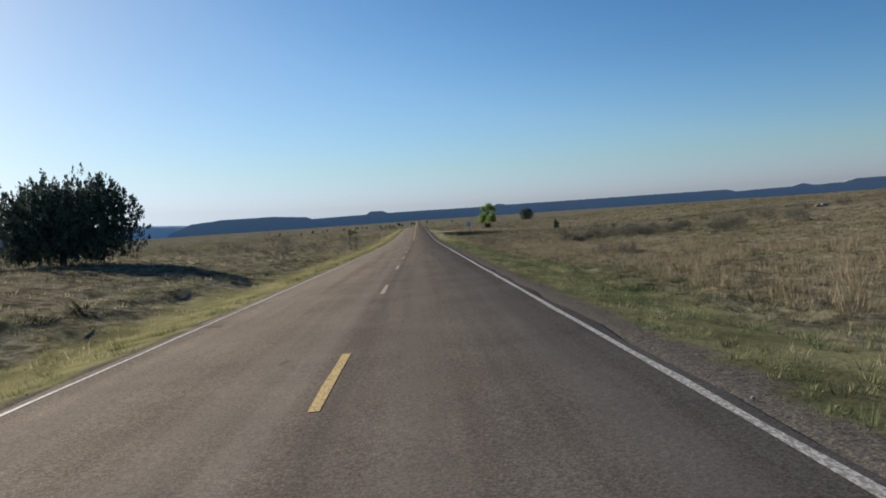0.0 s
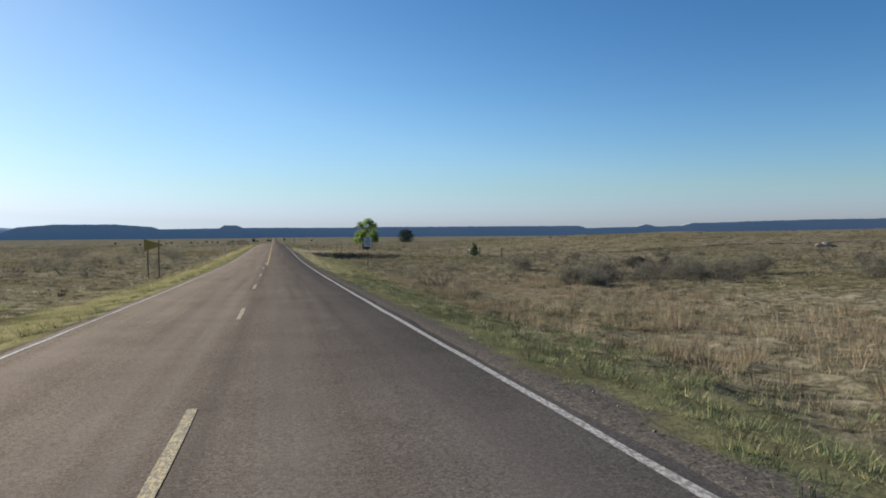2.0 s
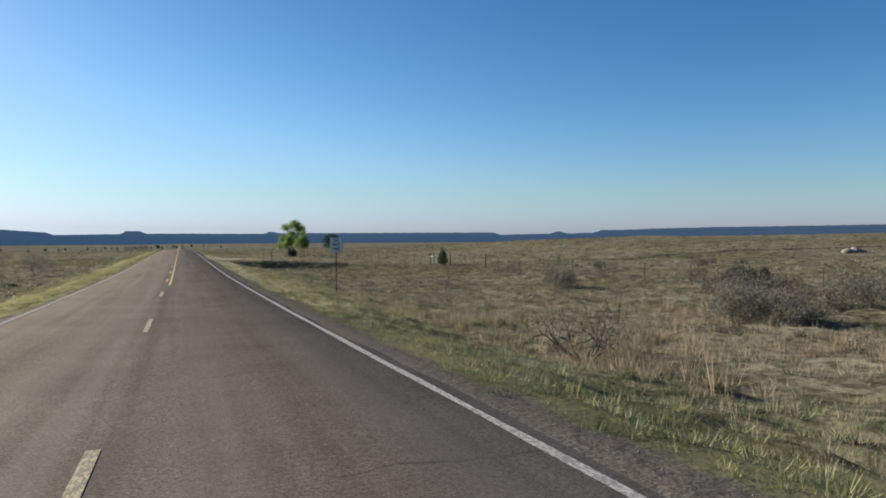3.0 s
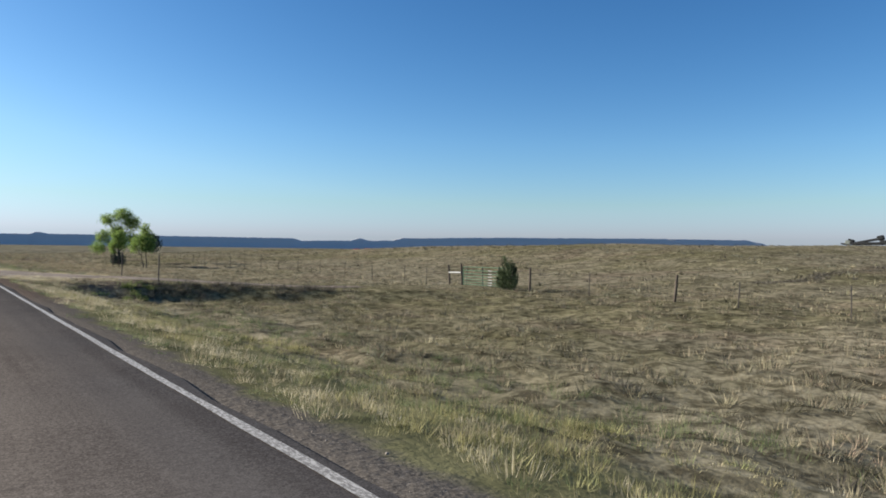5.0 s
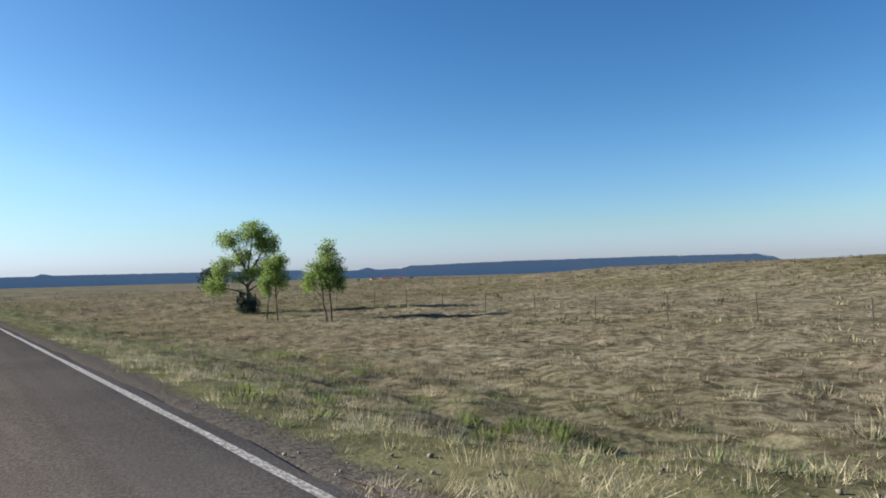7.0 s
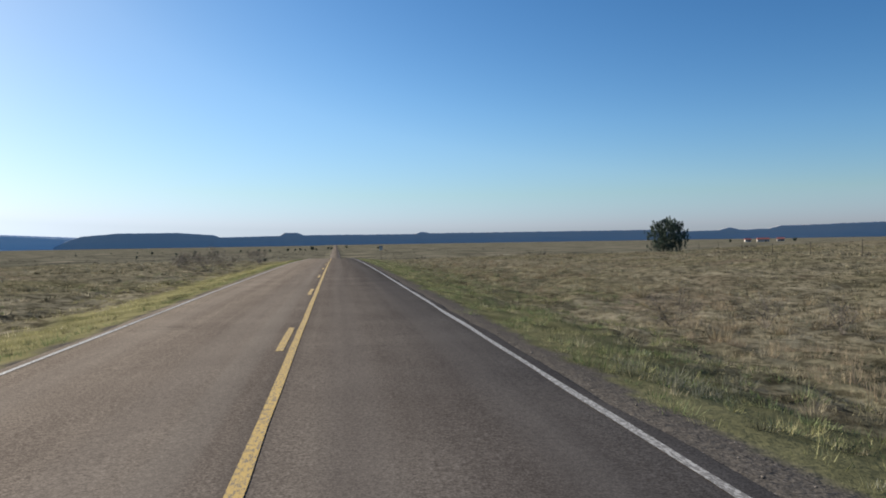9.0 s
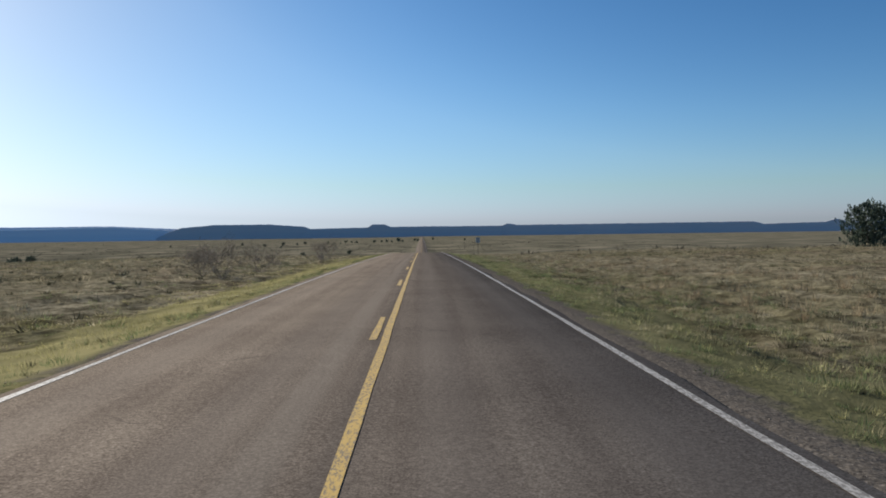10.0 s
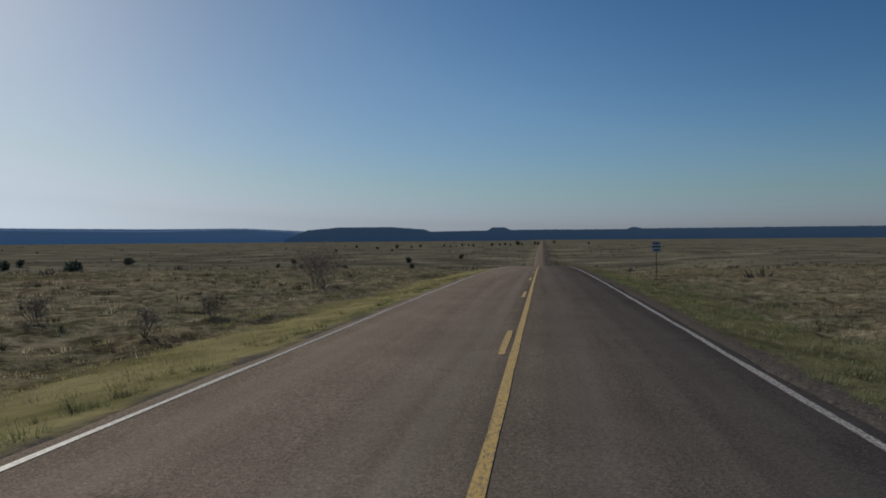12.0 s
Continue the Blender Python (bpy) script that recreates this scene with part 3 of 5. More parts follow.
def mesa(name, rim, back_off, material, label, toe=1.0):
    """A rim with a short cliff over steep slopes; the range runs nearer to the right, where it ends."""
    az = np.arange(rim[0][0], rim[-1][0], -0.09)
    el = np.interp(-az, [-r[0] for r in rim], [r[1] for r in rim])
    el = el + (lattice(az * 5.1, az * 0, 5) - 0.5) * 0.02
    # headings and heights are those met 150 m up the road
    a = np.radians(az)
    far = np.hypot(4900 * np.sin(a), 4900 * np.cos(a) - 150)
    seen = np.arctan2(4900 * np.sin(a), 4900 * np.cos(a) - 150)
    far_new = np.interp(-az, (-70, 0, 15, 25, 35, 45, 60, 85), (4400, 4200, 4000, 3980, 4080, 4340, 4840, 4860)) + back_off
    top = (np.tan(np.radians(el)) * 4900 - 1.0) * far_new / far + 1.0
    gully = lattice(az * 0.45, az * 0 + 4, 6) * 0.8 + lattice(az * 1.6, az * 0 + 4, 8) * 0.2
    rows = []
    for back, share, play in ((-140, -0.10, 0.2), (-128, 0.10, 0.2), (-106, 0.45, 0.2), (-92, 0.72, 0.2), (-86, 0.95, 0.2), (-80, 1.0, 0.2), (40, 1.0, 0), (120, 0.9, 0)):
        # toe stretches the foot slopes so the hazy ranges catch more light
        r = far_new + (back + 80) * (toe if back < -80 else 1) * far_new / 4640 + play * 90 * (gully - 0.5)
        rows.append(np.stack([-np.sin(seen) * r, 150 + np.cos(seen) * r, top * share + (-12 if share < 0 else 0)], 1))
    v = np.stack(rows, 1).reshape(-1, 3)
    n, m = len(az), len(rows)
    k = (np.arange(n - 1)[:, None] * m + np.arange(m - 1)[None, :]).ravel()
    ob = new(name, mesh_of(name, v, np.stack([k, k + 1, k + m + 1, k + m], 1), material))
    ob.data.polygons.foreach_set("use_smooth", np.ones(len(ob.data.polygons), bool))
    return tagged(ob, label, "mesa", kind="structure")


# aerial haze is painted by giving farther ranges a paler material
mesa("hazy_mesa", RIM[:5] + ((14.0, 0.9),), 60, MESA_MID, "flat-topped mesa at the end of the range, coloured pale for haze", 2.0)
mesa("mesa_range", ((19.4, 0.1), (18.1, 0.75)) + RIM[5:], 0, MESA, "long flat-topped mesas along the horizon, tinted blue-grey for haze")
mesa("far_mesa", ((62, 1.2), (37.1, 1.22), (27.6, 1.17), (21.9, 1.22), (17.3, 1.00), (14, 0.8)), 130, MESA_FAR, "far mesa behind the nearer rim, coloured pale for haze", 3.0)


# ---- plants ----
def juniper(name, x, y, w, h, seed, label, count=9000, lobes=7, leaf=0.12, group="", spots=(), needles=None):
    """A dark evergreen: short trunk, and a crown of many small sprays in uneven lobes down to the ground."""
    g = np.random.default_rng(seed)
    ob = thing(name, x, y, land_at(x, y) - 0.08, label, "juniper tree", group)
    tall = h * 0.55
    seg = [((0, 0, -0.2), (0.05, 0, tall), 0.06 * h ** 0.7, 0.03 * h ** 0.7)]
    mids = []
    for i in range(lobes):
        a, r = g.uniform(0, 2 * math.pi), w * 0.5 * g.uniform(0.15, 0.74 if lobes > 12 else 0.62)
        top = h * (1 - 0.28 * (2 * r / w) - g.uniform(0, 0.30 if lobes > 12 else 0.18))
        mids.append((math.cos(a) * r, math.sin(a) * r, top * 0.5, w * g.uniform(0.20, 0.30) * (0.70 if lobes > 12 else 1), top * 0.5))
        seg.append(((0, 0, tall * 0.3), (mids[-1][0], mids[-1][1], mids[-1][2]), 0.05 * h ** 0.6, 0.012))
    if spots:
        lobes = len(spots)
        mids = [(sx, sy, top * 0.5, wide, top * 0.5) for sx, sy, top, wide in spots]
        seg = [((sx * 0.3, sy * 0.3, -0.2), (sx, sy, top * 0.7), 0.05, 0.02) for sx, sy, top, wide in spots]
    part("trunk", mesh_of("trunk", *tubes(seg), BARK), ob, "grey shreddy juniper trunk")
    pts, ways, each = [], [], 20
    per = max(4, count // lobes // each)
    for cx, cy, cz, rad, rz in mids:
        d = g.normal(size=(per, 3))
        d /= np.linalg.norm(d, axis=1)[:, None]
        d *= g.uniform(0.25, 1.0, per)[:, None] ** 0.4
        taper = 1 - 0.55 * np.clip(d[:, 2], 0, 1) + 0.45 * np.clip(-d[:, 2], 0, 1) ** 2
        foot = np.stack([cx + d[:, 0] * rad * taper, cy + d[:, 1] * rad * taper, np.maximum(cz + d[:, 2] * rz * 0.95, 0.1)], 1)
        # each spray is a small upright plume that leans outwards
        way = np.stack([d[:, 0] * 0.5, d[:, 1] * 0.5, d[:, 2] * 0.25 + 0.85], 1) + g.normal(size=(per, 3)) * 0.16
        way /= np.linalg.norm(way, axis=1)[:, None]
        long = leaf * 4.4 * g.uniform(0.6, 1.5, per)
        t = g.uniform(-0.3, 1, (per, each))
        wide = (long * 0.48)[:, None] * np.clip(1.05 - t, 0.1, 1)
        p = foot[:, None] + way[:, None] * (t * long[:, None])[..., None] + g.normal(size=(per, each, 3)) * 0.5 * wide[..., None]
        p[..., 2] = np.maximum(p[..., 2], 0.05)
        pts.append(p.reshape(-1, 3))
        ways.append(np.repeat(way, each, 0))
    c, w = np.concatenate(pts), np.concatenate(ways)
    n = len(c)
    w = w + g.normal(size=(n, 3)) * 0.35
    w /= np.linalg.norm(w, axis=1)[:, None]
    b = np.cross(w, g.normal(size=(n, 3)))
    b /= np.linalg.norm(b, axis=1)[:, None] + 1e-9
    size = (leaf * g.uniform(0.6, 1.4, n))[:, None]
    v = np.stack([c - w * size, c + b * size * 0.45, c + w * size, c - b * size * 0.45], 1).reshape(-1, 3)
    part("crown", mesh_of("crown", v, np.arange(4 * n).reshape(n, 4), needles or L_JUNIPER), ob, "dense dark green needle crown")
    return ob


def grow(g, base, way, length, radius, depth, seg, tips, bend=0.35, forks=(2, 3), shrink=0.72, up=0.15):
    """Limbs that fork and bend; fills seg with tubes and tips with the ends."""
    p, d = Vector(base), Vector(way).normalized()
    pieces = 3
    for i in range(pieces):
        d = (d + Vector(g.normal(size=3)) * bend * 0.35 + Vector((0, 0, up * 0.3))).normalized()
        q = p + d * length / pieces
        r0, r1 = radius * (1 - 0.3 * i / pieces), radius * (1 - 0.3 * (i + 1) / pieces)
        seg.append((p, q, r0, r1))
        p = q
        if depth <= 1:
            tips.append(tuple(p))
    if depth == 0:
        return
    for i in range(int(g.integers(forks[0], forks[1] + 1))):
        nd = (d + Vector(g.normal(size=3)) * 0.62 + Vector((0, 0, up))).normalized()
        grow(g, p, nd, length * shrink * g.uniform(0.75, 1.2), radius * 0.62, depth - 1, seg, tips, bend, forks, shrink, up)


def leafy_tree(name, x, y, stems, lobes, seed, label, leaves, leaf, radius, turn=0.0):
    """Tapered trunks, a limb to each lobe of the crown with forking twigs, and clusters of small leaves.
    stems: (foot x, foot y, head x, head y, head z); lobes: (x, y, z, width, height, stem)."""
    g = np.random.default_rng(seed)
    ob = thing(name, x, y, land_at(x, y) - 0.05, label, "tree", "roadside trees", "", turn)
    seg, pts = [], []
    for fx, fy, hx, hy, hz in stems:
        p = Vector((fx, fy, -0.1))
        for i in range(1, 6):
            q = Vector((fx + (hx - fx) * i / 5, fy + (hy - fy) * i / 5, hz * i / 5)) + Vector(g.normal(size=3)) * 0.03 * (i < 5)
            seg.append((p, q, radius * (1.25 - 0.17 * (i - 1)), radius * (1.25 - 0.17 * i)))
            p = q
    total = sum(w * w * h for _, _, _, w, h, _ in lobes)
    for lx, ly, lz, w, h, k in lobes:
        fx, fy, hx, hy, hz = stems[k]
        f = min(max(0.45, (lz - h * 0.6) / hz * 0.8), 0.95)
        p = Vector((fx + (hx - fx) * f, fy + (hy - fy) * f, hz * f))
        goal = Vector((lx, ly, lz))
        r = radius * 0.55
        for i in range(1, 5):
            q = p.lerp(goal, 1 / (5 - i)) + Vector(g.normal(size=3)) * 0.08
            seg.append((p, q, r, r * 0.72))
            p, r = q, r * 0.72
        n = max(60, int(leaves * w * w * h / total))
        clumps = max(8, n // 34)
        d = g.normal(size=(clumps, 3))
        d = d / np.linalg.norm(d, axis=1)[:, None] * g.uniform(0.2, 1.25, clumps)[:, None] ** 0.6
        mids = np.array(goal) + d * np.array((w / 2, w / 2, h / 2))
        for m in mids[:: 2]:
            seg.append((goal.lerp(Vector(m), 0.1), Vector(m), max(r * 0.6, 0.008), 0.005))
        c = mids[g.integers(0, clumps, n)] + np.clip(g.normal(size=(n, 3)), -1.7, 1.7) * np.array((0.22, 0.22, 0.18)) * (0.6 + w * 0.18)
        pts.append(c)
    part("trunk", mesh_of("trunk", *tubes(seg, 6), BARK), ob, "grey-brown trunk and limbs")
    part("crown", mesh_of("crown", *leaves_at(g, np.concatenate(pts), leaf, 1.0), L_COTTON), ob, "airy crown of fresh yellow-green leaves")
    return ob


def twig_shrub(name, x, y, h, seed, label, stems=7, depth=2, radius=0.03, haze=0, group="", rise=0.25, spread=0.75, leaf=0.03, hue=None, timber=None):
    """A leafless shrub: forking stems, and, where dense, a haze of fine twigs."""
    g = np.random.default_rng(seed)
    ob = thing(name, x, y, land_at(x, y) - 0.03, label, "shrub", group)
    seg, tips = [], []
    for i in range(stems):
        a = 2 * math.pi * i / stems + g.uniform(-0.4, 0.4)
        grow(g, (0, 0, -0.05), (spread * math.cos(a), spread * math.sin(a), 1), h * 0.46 * g.uniform(0.8, 1.15),
             radius, depth, seg, tips, 0.45, (2, 3), 0.66, rise)
    part("wood", mesh_of("wood", *tubes(seg, 3), timber or L_TWIG), ob, "bare grey-brown forking stems")
    if haze:
        c = np.array(tips)[g.integers(0, len(tips), haze)] + g.normal(size=(haze, 3)) * h * 0.13
        c[:, 2] = np.maximum(c[:, 2], 0.05)
        v, f = leaves_at(g, c, leaf * 2.2, 0.25)
        tagged(part("twig_mass", mesh_of("twig_mass", v, f, hue or L_TWIG), ob, "haze of fine dry twigs"), kind="stuff")
    return ob


def tufts(name, x, y, blades_each, height, width, spread, material, label, seed, lean=0.8):
    """Tussocks of grass: each a mound of tapering blades that lean outwards."""
    g = np.random.default_rng(seed)
    n, b = len(x), blades_each
    size = np.repeat(np.clip(g.lognormal(0, 0.32, n), 0.45, 1.8), b)
    a = g.uniform(0, 2 * math.pi, n * b)
    rr = np.sqrt(g.uniform(0, 1, n * b))
    r = rr * spread * size
    bx, by = np.repeat(x, b) + np.cos(a) * r, np.repeat(y, b) + np.sin(a) * r
    base = np.stack([bx, by, np.repeat(land(x, y), b) - 0.03], 1)
    a = a + g.normal(size=n * b) * 0.9
    hgt = size * height * (1.15 - 0.6 * rr) * g.uniform(0.6, 1.15, n * b)
    out = (0.15 + 0.85 * rr) * lean * size * height * g.uniform(0.5, 1.2, n * b)
    flat = np.stack([np.cos(a), np.sin(a), a * 0], 1)
    tip = base + flat * out[:, None] + np.array((0, 0, 1)) * hgt[:, None]
    t = g.uniform(0, math.pi, n * b)
    half = np.stack([np.cos(t), np.sin(t), t * 0], 1) * (width * g.uniform(0.6, 1.4, n * b))[:, None]
    v = np.stack([base - half, base + half, tip], 1).reshape(-1, 3)
    f = np.arange(3 * n * b).reshape(-1, 3)
    return tagged(new(name, mesh_of(name, v, f, material)), label, "grass", kind="stuff")


def bunches(name, x, y, wide, tall, blades_each, width, material, label, seed):
    """Round tussocks of bunch grass: fine blades that fan out from the roots to a ragged dome of tips."""
    g = np.random.default_rng(seed)
    n, b = len(x), blades_each
    size = np.repeat(np.clip(g.lognormal(0, 0.38, n), 0.4, 1.8), b)
    a, up = g.uniform(0, 2 * math.pi, n * b), g.uniform(0.05, 1.0, n * b) ** 0.7
    out = np.sqrt(1 - np.minimum(up, 0.999) ** 2)
    reach = size * g.uniform(0.6, 1.15, n * b)
    flat = np.stack([np.cos(a), np.sin(a), a * 0], 1)
    root = np.stack([np.repeat(x, b), np.repeat(y, b), np.repeat(land(x, y), b) - 0.02], 1) + flat * (g.uniform(0.0, 1.0, n * b) * wide * size * (0.35 + 0.5 * out))[:, None]
    tip = root + flat * (out * wide * reach * 0.6)[:, None] + g.normal(size=(n * b, 3)) * 0.02 + np.array((0, 0, 1)) * (up * tall * reach + 0.025)[:, None]
    turn = g.uniform(0, math.pi, n * b)
    half = np.stack([np.cos(turn), np.sin(turn), turn * 0], 1) * (width * g.uniform(0.6, 1.4, n * b) * size ** 0.5)[:, None]
    v = np.stack([root - half, root + half, tip], 1).reshape(-1, 3)
    return tagged(new(name, mesh_of(name, v, np.arange(3 * n * b).reshape(-1, 3), material)), label, "grass", kind="stuff")


def strew(n, x0, x1, y0, y1, seed, clump=0.0, scale=3.0, keep=0.5, hump=0.0):
    """Places strewn over a field, thicker where noise says so, off the road and the drive."""
    g = np.random.default_rng(seed)
    x, y = g.uniform(x0, x1, n), g.uniform(y0, y1, n)
    ok = (np.abs(x) > 3.6) & (drive_distance(x, y) > (2.1 - 1.9 * smooth(12, 22, x)) + g.uniform(0, 0.9, n))
    if clump:
        ok &= lattice(x / scale, y / scale, seed) + g.normal(size=n) * 0.12 > keep
    if hump:
        ok &= hummock(x, y) + g.normal(size=n) * 0.06 > hump
    return x[ok], y[ok]


# verge beside the asphalt, both sides: clumps at the rim, then turf
for s, seed, reach in ((1, 11, ((-2, 345),)), (-1, 12, ((4, 160), (238, 345)))):
    verge = G_VERGE if s > 0 else G_VERGE_GOLD
    for a, b in reach:
        run = (b - a) / 345
        lo, hi = sorted((s * (4.2 if s > 0 else 3.85), s * 5.4))
        px, py = strew(int(1900 * run), lo, hi, a, b, seed + 60, 0, 1, 0, 0.40)
        tufts("rim_clumps", px, py, 32, 0.115, 0.0034, 0.17, G_VERGE, "clumps of yellow-green grass at the rim of the asphalt", seed + 60, 0.8)
        lo, hi = sorted((s * (4.6 if s > 0 else 4.4), s * 9.2))
        px, py = strew(int((9500 if s > 0 else 12000) * run), lo, hi, a, b, seed, 0, 1, 0, 0.44 if s > 0 else 0.30)
        tufts("verge_grass", px, py, 16, 0.095 if s > 0 else 0.11, 0.0050, 0.20, verge, "short yellow-green turf beside the road", seed, 0.8)
        lo, hi = sorted((s * 5.2, s * 13.0))
        px, py = strew(int(3200 * run), lo, hi, a, b, seed + 10, 1, 4.5, 0.55)
        tufts("green_weeds", px, py, 22, 0.13, 0.008, 0.20, G_GREEN, "low green weeds along the ditch", seed + 10, 0.8)
        lo, hi = sorted((s * 4.5, s * 17.0))
        px, py = strew(int(3600 * run), lo, hi, a, b, seed + 20, 1, 2.7, 0.54)
        tufts("straw_grass", px, py, 20, 0.16, 0.0040, 0.17, G_STRAW, "pale dry straw grass in the ditch", seed + 20, 0.6)
        lo, hi = sorted((s * 7.5, s * 18.0))
        px, py = strew(int((8500 if s > 0 else 6500) * run), lo, hi, a, b + 20, seed + 31, 0, 1, 0, 0.46)
        tufts("field_grass", px, py, 15, 0.18, 0.0060, 0.21, G_FIELD, "tan bunch grass at the edge of the field", seed + 31, 0.8)
    lo, hi = sorted((s * 17.0, s * 42.0))
    px, py = strew(11500 if s > 0 else 6500, lo, hi, -4, 400, seed + 30, 0, 1, 0, 0.46)
    tufts("field_grass", px, py, 9, 0.20, 0.0115, 0.27, G_FIELD, "tan bunch grass in mounds over the field", seed + 30, 0.8)
    lo, hi = sorted((s * 8.2, s * 42.0))
    px, py = strew(2600, lo, hi, -4, 400, seed + 35, 1, 6.0, 0.54)
    tufts("sage_grass", px, py, 16, 0.20, 0.015, 0.26, G_SAGE, "grey-green low scrub among the grass", seed + 35, 0.8)
    px, py = strew(2600, lo, hi, -4, 400, seed + 37, 1, 3.0, 0.45)
    tufts("dark_brush", px, py, 16, 0.20, 0.013, 0.21, L_BRUSH, "dark low brush dotted among the grass", seed + 37, 0.9)
for s, seed, far in ((1, 61, 190), (-1, 62, 150)):
    lo, hi = sorted((s * 42.0, s * far))
    px, py = strew(11000, lo, hi, 20, 520, seed, 1, 3.0, 0.46)
    tufts("field_grass", px, py, 9, 0.24, 0.032, 0.40, G_FAR, "tan bunch grass on the far slope", seed, 0.9)
    px, py = strew(4500, lo, hi, 20, 600, seed + 5, 1, 9.0, 0.55)
    tufts("sage_grass", px, py, 12, 0.30, 0.035, 0.42, G_SAGE, "grey-green scrub on the far slope", seed + 5, 0.8)
    px, py = strew(8000, lo, hi, 20, 560, seed + 7, 1, 5.0, 0.45)
    tufts("dark_brush", px, py, 9, 0.28, 0.040, 0.32, L_BRUSH, "dark low brush dotted over the far slope", seed + 7, 0.9)

# tall tan grass along the bottom of the ditch, and paler stands beyond the drive
px, py = strew(3400, 8.6, 20.0, 4, 112, 98, 1, 2.2, 0.44)
tufts("tall_grass", px, py, 20, 0.40, 0.0050, 0.20, G_TALL, "tall tan and russet bunch grass in the ditch", 98, 0.45)
px, py = strew(2600, 9.5, 22.0, 190, 250, 99, 1, 2.2, 0.46)
tufts("tall_grass", px, py, 30, 0.28, 0.0042, 0.20, G_TALL, "tan and russet bunch grass below the trees", 99, 0.5)
px, py = strew(4500, -40, -8, -4, 400, 97, 1, 4.0, 0.46)
tufts("straw_grass", px, py, 16, 0.22, 0.008, 0.24, G_STRAW, "pale dry grass over the field", 97, 0.7)
# grey and russet scrub over the field before the drive
px, py = strew(3400, 10.5, 44.0, 104, 163, 164, 1, 2.4, 0.46)
bunches("tussocks", px, py, 0.34, 0.24, 30, 0.0085, T_SCRUB, "grey-green and russet bunches of scrub in the field", 164)
# lush growth along the verge before the drive
for n, lo, hi, tall, hue, words, seed in ((1500, 4.9, 9.0, 0.20, G_VERGE_GOLD, "yellow-green knee-high grass along the verge", 161), (1700, 5.8, 12.0, 0.20, G_GREEN, "green knee-high grass along the ditch", 162), (700, 4.5, 7.0, 0.20, G_STRAW, "pale straw stalks among green grass", 163)):
    px, py = strew(n, lo, hi, 98, 158, seed, 1, 2.2, 0.45)
    tufts("verge_grass", px, py, 40, tall, 0.0038, 0.20, hue, words, seed, 0.6)
